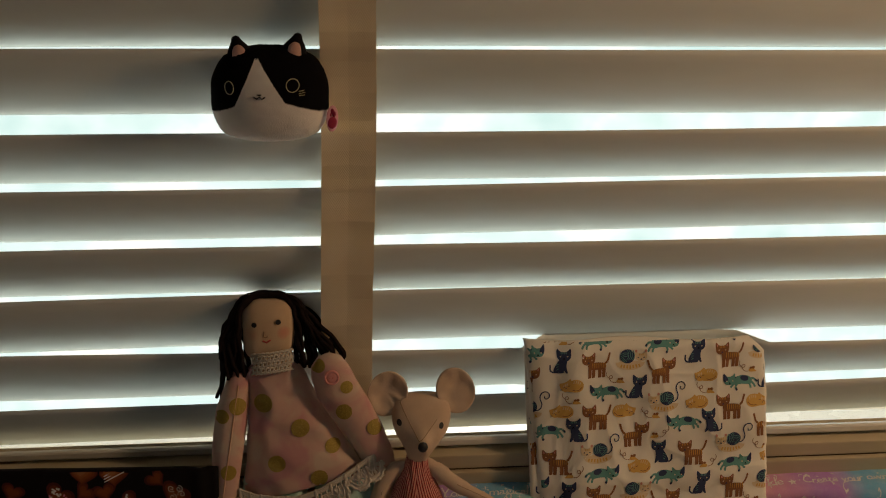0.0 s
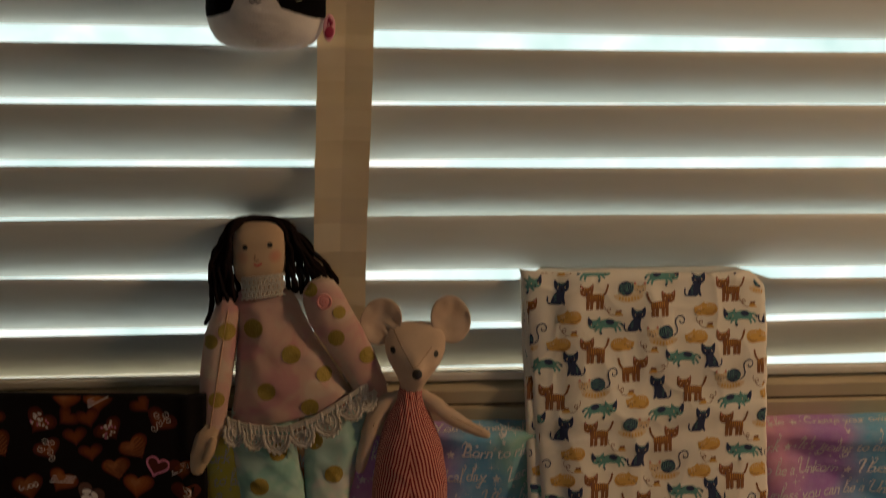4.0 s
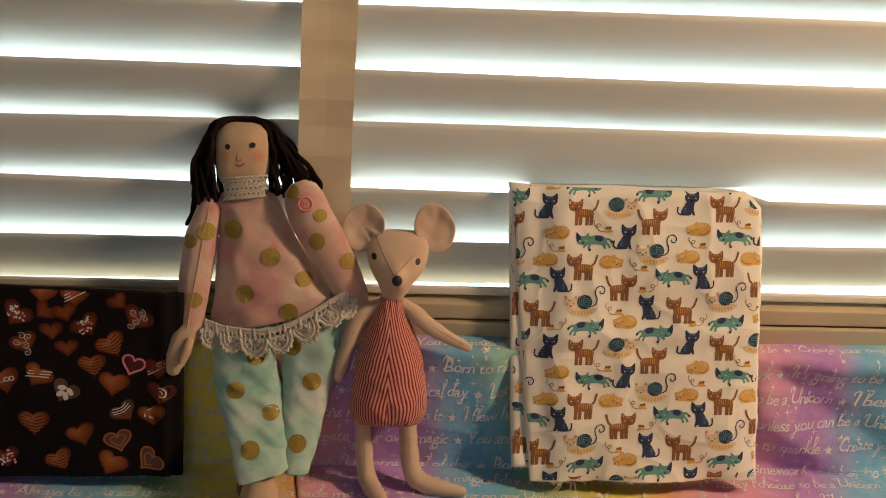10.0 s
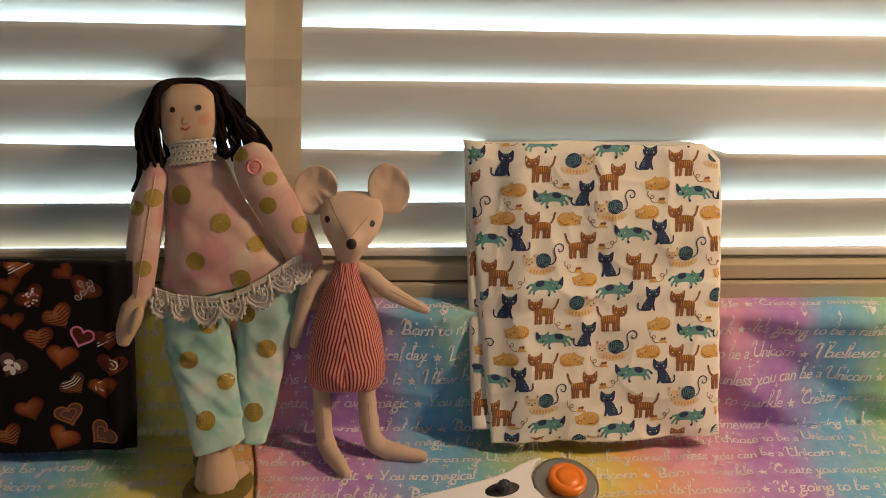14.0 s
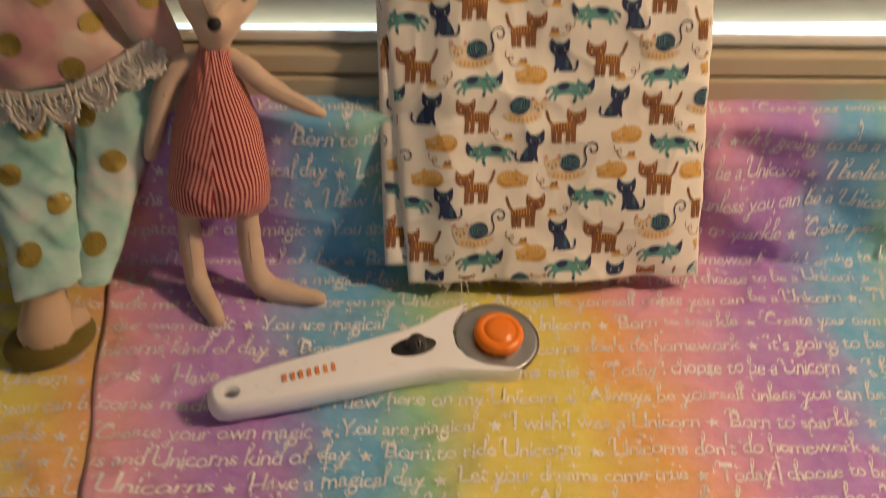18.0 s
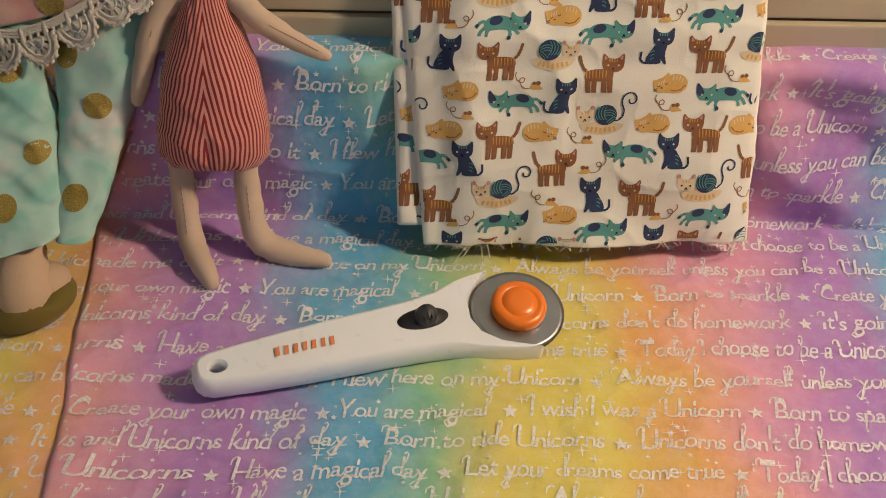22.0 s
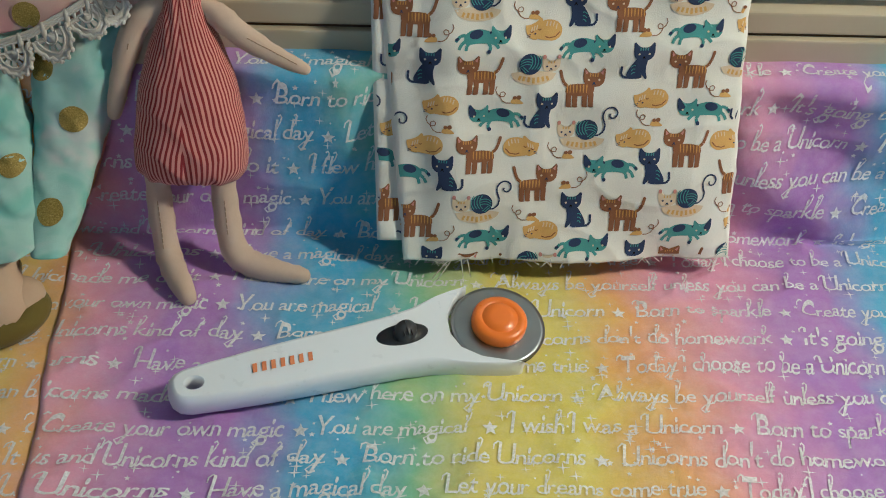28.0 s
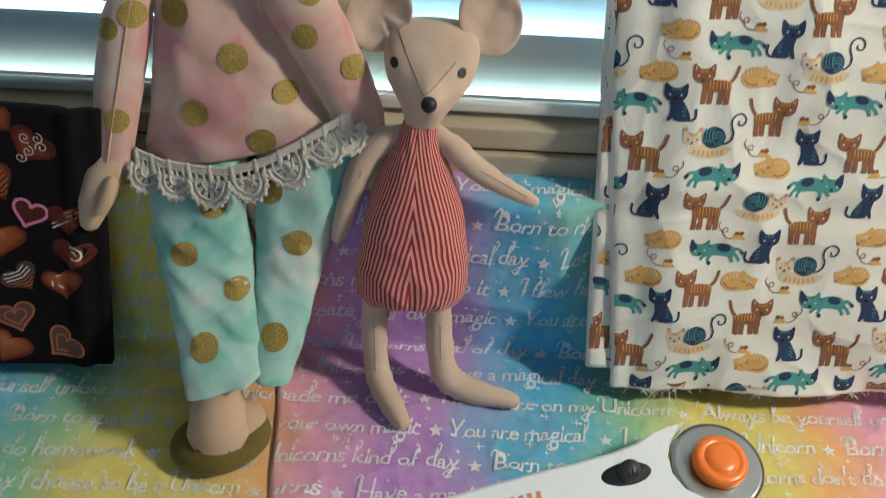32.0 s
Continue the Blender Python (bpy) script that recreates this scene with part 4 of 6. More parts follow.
    f += [("teal", 3, q) for k in (-2.6, -1.3, 0.0) for q in line(curl(3.4, 0.6 + k, 4.4, 4.4, 40, 118, 7), 0.4)] + [("teal", 3, q) for q in line([(2.6, -1.4), (5.4, 1.2)], 0.4) + line([(3.6, -2.0), (6.2, 0.4)], 0.4)]
    figs["yarn_r"] = f
    figs["yarn"] = f + [("navy", 1, q) for q in line([(5.0, -0.6), (8.0, -0.4), (10.2, 1.6), (10.8, 4.6)] + [(13.6 + 4.6 * math.cos(a) * (1 - i / 20), 10.2 + 4.8 * math.sin(a) * (1 - i / 20)) for i, a in ((i, 3.6 - 0.42 * i) for i in range(18))], 0.8)]
    # tiny mouse with a looped tail
    f = [("ochre", 0, soft([(0.4, -3.4), (1.4, -0.8), (4.0, -0.6), (7.0, -3.0), (6.6, -3.6)], 1)), ("brown", 1, ellipse(4.6, -0.3, 1.2, 1.1, 0, 10)), ("brown", 1, ellipse(2.6, -0.4, 1.0, 0.9, 0, 10))]
    f += [("brown", 0, q) for q in line([(0.6, -3.0), (-1.6, -2.9), (-3.4, -1.8), (-4.6, 0.2), (-4.4, 2.0), (-3.0, 2.6), (-2.0, 1.6), (-2.6, 0.2), (-4.2, 0.2), (-6.0, 1.6), (-6.8, 3.4), (-6.2, 5.2)], 0.42)]
    figs["mouse"] = f
    return figs


FIGURES = motifs()
TILE = [
    ("brown", 165, 107, 1), ("brown", 166, 68, 1), ("brown", 137, 34, 1), ("brown", 217, 102, -1), ("brown", 197, 54, -1),
    ("navy", 141, 110, 1), ("navy", 198, 90, 1), ("navy", 151, 58, -1), ("navy", 216, 40, -1), ("teal", 168, 125, -1), ("teal", 218, 122, -1),
    ("teal", 174, 87, 1), ("teal", 232, 63, 1), ("ochre", 196, 129, 1), ("ochre", 148, 92, 1), ("ochre", 141, 72, 1), ("ochre", 188, 72, -1),
    ("yarn_r", 192, 111, -1), ("yarn", 218, 79, 1), ("yarn", 168, 41, 1),
    ("mouse", 146, 126, -1), ("mouse", 192, 38, 1), ("mouse", 181, 97, 1), ("mouse", 148, 82, 1), ("mouse", 208, 70, 1), ("mouse", 215, 55, -1),
]


def motif_print(surface, inside, lift, shift=(0, 0)):
    """The repeat of printed figures laid on a cloth surface."""
    shape = Shape()
    for a in range(-2, 3):
        for b in range(-2, 3):
            for kind, cx, cy, flip in TILE:
                ox, oy = cx + 102.2 * a + 4.2 * b + shift[0], cy + 1.2 + 5.4 * a - 99.4 * b + shift[1]
                for key, layer, poly in FIGURES[kind]:
                    pts = [((ox + flip * x) / 1000, min(0.2252, (oy + y + 0.03 * flip * x) / 1000)) for x, y in poly]
                    pts = [p for p in pts if inside(*p)]
                    if len(pts) > 2:
                        if flip < 0:
                            pts.reverse()
                        mid = (sum(p[0] for p in pts) / len(pts), sum(p[1] for p in pts) / len(pts))
                        up, n = lift + 0.00025 + 0.0001 * layer, len(pts)
                        rings = 3 if max(math.hypot(x - mid[0], h - mid[1]) for x, h in pts) > 0.002 else 1
                        verts = [surface(*mid, up)] + [surface(mid[0] + (x - mid[0]) * k / rings, mid[1] + (h - mid[1]) * k / rings, up) for k in range(1, rings + 1) for x, h in pts]
                        faces = [(0, i + 1, (i + 1) % n + 1) for i in range(n)]
                        faces += [(1 + k * n + i, 1 + k * n + n + i, 1 + k * n + n + (i + 1) % n, 1 + k * n + (i + 1) % n) for k in range(rings - 1) for i in range(n)]
                        shape.add(verts, faces, key)
    return shape


def cat_waves(x, h):
    """Relief of the leaning cloth: soft bulges, long creases from the folding, a rumpled hem."""
    u, v = (x - 0.2) / 0.09, h / 0.225
    w = 0.0052 * noise.noise((x * 17, h * 21, 3.0)) + 0.0010 * noise.noise((x * 44, h * 52, 5.0))
    w += 0.0013 * (1 - abs(noise.noise((x * 22 + h * 8, h * 13 - x * 5, 9.0)))) ** 5
    w += 0.0009 * (1 - abs(noise.noise((x * 13 - h * 30, h * 17 + x * 20, 2.0)))) ** 7
    w += 0.0016 * math.exp(-((h - 0.121 - 0.003 * u) / 0.008) ** 2) - 0.0012 * math.exp(-((h - 0.108 - 0.003 * u) / 0.007) ** 2)
    w += 0.0010 * math.exp(-((x - 0.197 - 0.02 * (v - 0.5)) / 0.006) ** 2)
    w += 0.0026 * math.exp(-((x - 0.148 - 0.012 * (1 - v)) / 0.010) ** 2) * (0.4 + 0.6 * v) - 0.0020 * math.exp(-((x - 0.130 - 0.012 * (1 - v)) / 0.008) ** 2)
    w += 0.0030 * math.exp(-((h - 0.012) / 0.018) ** 2) * math.sin(x * 62 + 0.6)
    return w + 0.0025 + 0.002 * (1 - v)


CAT = ((0.1090, 0.2272), (0.2930, 0.2254), (0.2985, 0.0175), (0.1325, 0.0135))
cat_cloth = thing("folded_fabric", (0.205, 0.757, 0.01), "folded cream cotton printed with small cats, leaning on the blind", "fabric")
front, cat_surface = panel(CAT, cat_waves, nx=150, ny=170, round_top=0.004)
part("front_layer", front, cat_cloth)
LAYER = ((0.1100, 0.2215), (0.2900, 0.2190), (0.2935, 0.0240), (0.1190, 0.0235))
second, second_surface = panel(LAYER, lambda x, h: cat_waves(x, h) - 0.0070 - 0.001 * math.sin(h * 40), thick=0.003)
part("back_layer", second, cat_cloth)
third, _ = panel(((0.1140, 0.1950), (0.2860, 0.1930), (0.2890, 0.0240), (0.1270, 0.0230)), lambda x, h: -0.0095 + 0.5 * cat_waves(x, h), thick=0.003)
part("back_layer", third, cat_cloth)


def within(corners, gap):
    (ax, ay), (bx, by), (cx, cy), (dx, dy) = corners

    def test(x, h):
        v = (h - dy) / (ay - dy)
        return dx + (ax - dx) * v + gap < x < cx + (bx - cx) * v - gap and dy + (cy - dy) * (x - dx) / (cx - dx) + gap < h < ay + (by - ay) * (x - ax) / (bx - ax) - gap * 0.3

    return test


cat_edge = within(CAT, 0.0010)


def cat_in(x, h):
    return cat_edge(x, h) and h < 0.2256 and (x - 0.281) / 0.013 + (h - 0.2125) / 0.0115 < 0.9


tagged(part("figure_print", motif_print(cat_surface, cat_in, 0.0), cat_cloth, "flat brown, navy, teal and ochre print"), kind="stuff")
strip = within(LAYER, 0.0008)
tagged(part("figure_print", motif_print(second_surface, lambda x, h: x < 0.150 and strip(x, h), 0.0, (-13, 7)), cat_cloth), kind="stuff")
fray, rnd = Shape(), random.Random(11)
for i in range(46):
    x = rnd.uniform(0.135, 0.296)
    p = cat_surface(x, 0.0150 + 0.004 * (x - 0.1325) / 0.166, rnd.uniform(-0.002, 0.0004))
    side, out, n = rnd.uniform(-0.006, 0.006), rnd.uniform(0.001, 0.004), 5
    if i < 4:
        x = rnd.uniform(0.150, 0.172)
        p, side, out = cat_surface(x, 0.0150, -0.001), rnd.uniform(-0.009, 0.009), rnd.uniform(0.003, 0.007)
    pts = [p + Vector((side * (k / n) ** 1.3, -out * k / n, -min(p.z - 0.0035, (0.0025 if i >= 4 else 0.009) * (k / n) ** 1.5))) for k in range(n + 1)]
    fray.tube(pts, 0.00022, "thread", 4, caps=False)
tagged(part("frayed_threads", fray, cat_cloth, "loose white threads at the cut edge"), kind="stuff")


# ---- dark folded fabric with chocolate hearts ----
def heart_waves(x, h):
    return 0.0012 * noise.noise((x * 25, h * 25, 13.0)) + 0.0024 * math.exp(-((x + 0.1260) / 0.004) ** 2) - 0.0016 * math.exp(-((x + 0.1190) / 0.003) ** 2)


def steep(x, h, f):
    """Places on the dark fabric, which stands more upright in front of the sill."""
    return Vector((x, 0.752, 0.0)) + Vector((0, 0.1961, 0.9806)) * h + Vector((0, -0.9806, 0.1961)) * f


HEART = ((-0.330, 0.1488), (-0.1130, 0.1450), (-0.1136, 0.0143), (-0.330, 0.0085))
choc_cloth = thing("folded_fabric", (-0.22, 0.757, 0.008), "folded black cotton printed with chocolate hearts, leaning on the sill", "fabric")
front, heart_surface = panel(HEART, heart_waves, thick=0.006, key="black", nx=64, place=steep)
part("front_layer", front, choc_cloth)
back, _ = panel(((-0.330, 0.1400), (-0.1165, 0.1360), (-0.1160, 0.0180), (-0.330, 0.0130)), lambda x, h: -0.0075, thick=0.007, key="black", place=steep)
part("back_layer", back, choc_cloth)


def heart(r, n=26):
    return [(r * 0.0625 * 16 * math.sin(a) ** 3, r * 0.0625 * (13 * math.cos(a) - 5 * math.cos(2 * a) - 2 * math.cos(3 * a) - math.cos(4 * a)) + r * 0.12) for a in (2 * math.pi * i / n for i in range(n))]


HEARTS_A = [("sprinkle", -224, 128), ("swirl", -144, 127), ("bare", -206, 143), ("stripe", -185, 142), ("dark", -156, 139), ("dark", -206, 131), ("dark", -192, 130), ("dark", -201, 117),
            ("swirl", -219, 108), ("sprinkle", -178, 121), ("ridge", -161, 108), ("dark", -191, 105), ("ridge", -174, 93), ("outline", -147, 94), ("stripe", -211, 85)]
HEARTS_B = [("bow", -193, 74), ("bare", -160, 80), ("script", -233, 81), ("ridge", -214, 51), ("bare", -182, 43), ("grey", -153, 60), ("rim", -157, 39), ("spiral", -134, 58),
            ("ridge", -197, 24), ("bare", -162, 22), ("rim", -136, 25), ("sprinkle", -234, 25), ("stripe", -130, 92), ("spiral", -128, 74)]
HEARTS_C = [("ridge", -252, 112), ("swirl", -258, 62), ("bare", -262, 30), ("sprinkle", -270, 90), ("dark", -255, 132), ("ridge", -286, 110), ("rim", -290, 50), ("stripe", -300, 80), ("bare", -310, 120), ("swirl", -312, 30)]
COAT = {"sprinkle": "dark_choc", "swirl": "dark_choc", "bare": "choc", "stripe": "choc", "dark": "dark_choc", "ridge": "choc", "outline": "black", "bow": "grey_choc", "script": "choc", "grey": "grey_choc", "rim": "grey_choc", "spiral": "choc"}
pattern, rnd = Shape(), random.Random(21)
heart_in = within(HEART, 0.001)
for kind, hx, hy in HEARTS_A + HEARTS_B + HEARTS_C:
    turn, r = radians(rnd.uniform(-50, 50)), rnd.uniform(9.6, 11.2) * (0.8 if kind == "dark" else 1.0)
    squash = rnd.uniform(0.82, 1.0)

    def lay(poly, key, layer):
        c, s = math.cos(turn), math.sin(turn)
        pts = [((hx + x * c - y * squash * s) / 1000, (hy + x * s + y * squash * c) / 1000) for x, y in poly]
        pts = [p for p in pts if heart_in(*p)]
        if len(pts) > 2:
            mid = (sum(p[0] for p in pts) / len(pts), sum(p[1] for p in pts) / len(pts))
            up, n = 0.0002 + 0.0001 * layer, len(pts)
            pattern.add([heart_surface(*mid, up)] + [heart_surface(x, h, up) for x, h in pts], [(0, (i + 1) % n + 1, i + 1) for i in range(n)], key)

    lay(heart(r), "dark_choc" if COAT[kind] == "choc" else COAT[kind], 0)
    if COAT[kind] == "choc":
        for k, (size, key) in enumerate(((0.93, "deep_choc"), (0.84, "choc"), (0.72, "mid_choc"), (0.54, "warm_choc"), (0.32, "light_choc"))):
            lay([(x - r * 0.05 * k, y + r * 0.06 * k) for x, y in heart(r * size)], key, 0.3 + 0.2 * k)
    elif COAT[kind] == "dark_choc":
        lay(heart(r * 0.8), "deep_choc", 0.3), lay(heart(r * 0.55), "choc", 0.5)
    if kind in ("ridge", "grey"):
        for k in range(6):  # fluted cap: pale ribs with a dark groove under each
            y = r * (-0.52 + 0.22 * k)
            w = min(0.74 * r, 0.86 * r + 0.95 * min(0.0, y)) * (0.8 if k > 4 else 1.0)
            for dy, key, wide in ((0.0, "white" if kind == "grey" and k > 2 else "light_choc", 0.75), (-1.0, "dark_choc", 0.6)):
                for q in line([(-w, y + dy + 0.20 * r), (-0.5 * w, y + dy + 0.02 * r), (0.1 * r, y + dy - 0.10 * r), (w * 0.9, y + dy + 0.06 * r)], wide):
                    lay(q[::-1], key, 1)
    elif kind == "bare":
        lay([(x * 0.7 - 2.0, y + 2.2) for x, y in heart(r * 0.22)], "light_choc", 1.2)
    elif kind == "swirl":
        for a, b in ((-4.2, 3.4), (4.2, 3.6), (0, -2.2), (0.4, 6.5), (-1, -7.5)):
            for q in line(curl(a, b, 0.5, 3.0, 30 * a, 30 * a + 470, 16), 0.42):
                lay(q[::-1], "white", 1)
    elif kind == "sprinkle":
        for _ in range(20):
            a, b, w = rnd.uniform(-6, 6), rnd.uniform(-5, 6), rnd.uniform(0, 180)
            lay(ellipse(a, b, 1.1, 0.75, w, 7)[::-1], rnd.choice(("white", "white", "pink")), 1)
    elif kind == "stripe":
        for k in (-2.5, 0, 2.5):
            for q in line([(-7, -2 + k), (-1, 1.5 + k), (7, 6 + k)], 0.8):
                lay(q[::-1], "white", 1)
    elif kind == "outline":
        lay(heart(r * 0.70), "dark_choc", 0.5)
        for q in line(heart(r * 0.74) + heart(r * 0.74)[:1], 1.5):
            lay(q, "pink", 1)
    elif kind == "rim":
        for q in line(heart(r * 0.98) + heart(r * 0.98)[:1], 1.3) + line(heart(r * 0.55) + heart(r * 0.55)[:1], 0.9):
            lay(q, "light_choc", 1)
    elif kind == "bow":
        for a, b, w in ((-3, 2, 30), (3, 2, -30), (-2, -2.5, 60), (2, -2.5, -60)):
            lay(ellipse(a, b, 3.2, 2.0, w, 10), "white", 1)
    elif kind == "spiral":
        for q in line(curl(0, 1, 1.0, 5.2, 0, 560, 26), 1.0):
            lay(q[::-1], "white", 1)
    elif kind == "script":
        for k in range(4):
            for q in line(curl(-5 + 3.4 * k, 1, 1.5, 1.5, 0, 360, 10), 0.7):
                lay(q[::-1], "white", 1)
tagged(part("heart_print", pattern, choc_cloth, "flat brown hearts with white and pink icing"), kind="stuff")


# ---- rag doll leaning on the blind: one sewn figure ----
def arc_on(tree, pts, away, lift=0.0004):
    """Drops points along -away onto a figure, returning places just above its skin."""
    out = []
    for p in pts:
        hit = tree.ray_cast(p + away * 0.08, -away)
        out.append(hit[0] + away * lift if hit[0] else p)
    return out


def spot(shape, tree, place, away, x, h, r, key, n=16, sx=1.0, lift=0.0004):
    """A round printed or stitched spot laid on a figure where it faces the room."""
    mid = tree.ray_cast(place(x, h, 0) + away * 0.08, -away)[0]
    if mid is None:
        return
    pts = []
    for i in range(n):
        a = 2 * math.pi * i / n
        for k in (1.0, 0.75, 0.5, 0.25):
            hit = tree.ray_cast(place(x + math.cos(a) * r * sx * k, h + math.sin(a) * r * k, 0) + away * 0.08, -away)[0]
            if hit is not None and (hit - mid).dot(away) > -r * 1.2 and (hit - mid).dot(away) < r * 0.9:
                pts.append(hit + away * lift)
                break
        else:
            pts.append(mid + away * lift)
    half = [(p + mid + away * lift) / 2 for p in pts]
    half = arc_on(tree, half, away, lift)
    half = [q if abs((q - mid).dot(away)) < r * 1.2 else (p + mid) / 2 for p, q in zip(pts, half)]
    faces = [(0, 1 + i, 1 + (i + 1) % n) for i in range(n)] + [(1 + i, 1 + n + i, 1 + n + (i + 1) % n, 1 + (i + 1) % n) for i in range(n)]
    shape.add([mid + away * lift] + half + pts, faces, key)


DOLL_UP, DOLL_OUT = Vector((0, 0.3353, 0.9421)), Vector((0, -0.9421, 0.3353))


def on_doll(x, h, f):
    return Vector((x, 0.739, 0.0)) + DOLL_UP * h + DOLL_OUT * f


def on_leg(x, h, f):
    """Places on the trousers, which swing forward towards the feet."""
    t = max(0.0, (0.085 - h) / 0.063)
    return on_doll(x, h + 0.0096 * t, f + 0.0416 * t ** 1.3)


def rag_doll():
    d = Shape()
    # trousers, two flat legs
    d.stack([(0.136, -0.070, 0.026, -0.016, 0.010), (0.118, -0.0755, 0.0225, -0.014, 0.013), (0.098, -0.0720, 0.0225, -0.013, 0.013), (0.081, -0.0690, 0.0225, -0.013, 0.0125), (0.065, -0.0660, 0.0215, -0.013, 0.012), (0.050, -0.0615, 0.0195, -0.013, 0.0115, 0.1), (0.035, -0.0578, 0.0178, -0.013, 0.011, 0.2), (0.0215, -0.0545, 0.0165, -0.013, 0.0105, 0.32), (0.0205, -0.0545, 0.0150, -0.013, 0.0090, 0.32)], "mint", on_leg, seg=48, fine=7, crease=0.0030)
    d.stack([(0.142, -0.022, 0.026, -0.018, 0.010), (0.118, -0.0235, 0.0215, -0.018, 0.012), (0.090, -0.0275, 0.0185, -0.017, 0.012), (0.065, -0.0300, 0.0150, -0.017, 0.011), (0.045, -0.0310, 0.0120, -0.017, 0.010), (0.024, -0.0325, 0.0085, -0.017, 0.009), (0.0232, -0.0325, 0.0075, -0.017, 0.008)], "mint", on_leg, seg=48, fine=7, crease=0.0030)
    # ankle and olive slipper
    d.tube([on_leg(-0.0575, 0.0250, -0.0155), (-0.0570, 0.7190, 0.0265), (-0.0560, 0.7100, 0.0175)], [0.0085, 0.0125, 0.0150], "skin", 16)
    d.ball((-0.0535, 0.7165, 0.0165), ((0.0180, 0.004, 0.003), (-0.003, 0.0130, 0), (0, 0, 0.0105)), "skin", 20, 12)
    n0 = len(d.v)
    d.ball((-0.0555, 0.7110, 0.0125), ((0.0228, 0.006, 0.0035), (-0.004, 0.0185, 0.001), (0, -0.002, 0.0112)), "olive", 32, 18)
    for i in range(n0, len(d.v)):  # the slipper's mouth dips in the middle, its sole lies flat
        q = d.v[i] - Vector((-0.0555, 0.7110, 0.0125))
        d.v[i].z = max(0.0042, d.v[i].z - max(0.0, q.z) * 0.55 * math.exp(-((q.x / 0.016) ** 2)) * (q.y > -0.012)) + 0.0002 * noise.noise(q * 300)
    d.ball((-0.0635, 0.7420, 0.0145), ((0.0110, 0, 0), (0, 0.014, 0), (0, 0, 0.0105)), "olive", 18, 10)
    # shirt
    d.stack([(0.1290, -0.053, 0.0430, -0.016, 0.0140, 0.22), (0.1300, -0.053, 0.0440, -0.016, 0.0155, 0.22), (0.150, -0.0560, 0.0385, -0.015, 0.0185, 0.10), (0.175, -0.0620, 0.0310, -0.014, 0.0190), (0.200, -0.0690, 0.0230, -0.014, 0.0160), (0.212, -0.0725, 0.0215, -0.014, 0.0120), (0.219, -0.0730, 0.0160, -0.014, 0.0080), (0.2205, -0.0730, 0.0120, -0.014, 0.005)], "shirt", on_doll, seg=44, fine=6, crease=0.0022)
    # neck and head
    d.stack([(0.214, -0.0745, 0.0110, -0.014, 0.0075), (0.232, -0.0750, 0.0120, -0.014, 0.0085)], "skin", on_doll)
    d.stack([(0.2232, -0.0765, 0.0090, -0.013, 0.004), (0.2242, -0.0766, 0.0142, -0.013, 0.008), (0.2290, -0.0768, 0.0170, -0.013, 0.0115), (0.2370, -0.0770, 0.0181, -0.013, 0.0132), (0.2470, -0.0771, 0.0188, -0.013, 0.0138), (0.2560, -0.0771, 0.0186, -0.013, 0.0130), (0.2615, -0.0771, 0.0168, -0.013, 0.0112), (0.2650, -0.0772, 0.0128, -0.013, 0.0078), (0.2665, -0.0772, 0.0080, -0.013, 0.004)], "face", on_doll, seg=40, power=2.7, fine=3, crease=0.0006)
    # arms: sleeve, then hand
    d.tube([on_doll(-0.0985, 0.207, -0.010), on_doll(-0.1035, 0.186, -0.007), on_doll(-0.1070, 0.158, -0.005), on_doll(-0.1095, 0.126, -0.003)], [0.0085, 0.0115, 0.0112, 0.0090], "shirt", 16, up=DOLL_OUT, flat=0.9)
    d.tube([on_doll(-0.1095, 0.128, -0.003), on_doll(-0.1145, 0.115, -0.002), on_doll(-0.1180, 0.104, 0.0), on_doll(-0.1195, 0.096, 0.001)], [0.0086, 0.0094, 0.0080, 0.0052], "skin", 16, up=DOLL_OUT, flat=0.9)
    d.tube([on_doll(-0.1085, 0.116, 0.006), on_doll(-0.1105, 0.108, 0.008), on_doll(-0.1135, 0.103, 0.008)], [0.0028, 0.0036, 0.0026], "skin", 8)
    d.tube([on_doll(-0.0335, 0.2150, 0.0030), on_doll(-0.0290, 0.2030, 0.0025), on_doll(-0.0190, 0.1870, 0.0), on_doll(-0.0080, 0.1680, -0.004), on_doll(0.0010, 0.1490, -0.008), on_doll(0.0055, 0.1360, -0.011)], [0.0140, 0.0152, 0.0146, 0.0132, 0.0116, 0.0090], "shirt", 18, up=DOLL_OUT, flat=0.62)
    d.tube([on_doll(0.0050, 0.1385, -0.011), on_doll(0.0070, 0.1290, -0.012), on_doll(0.0065, 0.1200, -0.012)], [0.0085, 0.0085, 0.0065], "skin", 14, up=DOLL_OUT, flat=0.62)
    tree = d.tree()
    # gold spots
    for x, h, r in ((-0.081, 0.193, 0.0066), (-0.055, 0.175, 0.0066), (-0.072, 0.149, 0.0063), (-0.0320, 0.1605, 0.0056), (-0.042, 0.137, 0.0062), (-0.099, 0.191, 0.0060), (-0.110, 0.184, 0.0050),
                    (-0.042, 0.2205, 0.0050), (-0.024, 0.187, 0.0058), (-0.002, 0.174, 0.0058), (-0.106, 0.144, 0.0055), (-0.022, 0.205, 0.0045),
                    (-0.064, 0.106, 0.0064), (-0.077, 0.081, 0.0066), (-0.0520, 0.065, 0.0060), (-0.064, 0.039, 0.0066), (-0.025, 0.088, 0.0066), (-0.033, 0.043, 0.0064), (-0.039, 0.112, 0.0062), (-0.0885, 0.050, 0.0040)):
        spot(d, tree, on_leg if h < 0.12 else on_doll, DOLL_OUT, x, h, r, "gold", n=22, lift=0.0006)
    # stitched face
    spot(d, tree, on_doll, DOLL_OUT, -0.0865, 0.2490, 0.0019, "bead", lift=0.0008)
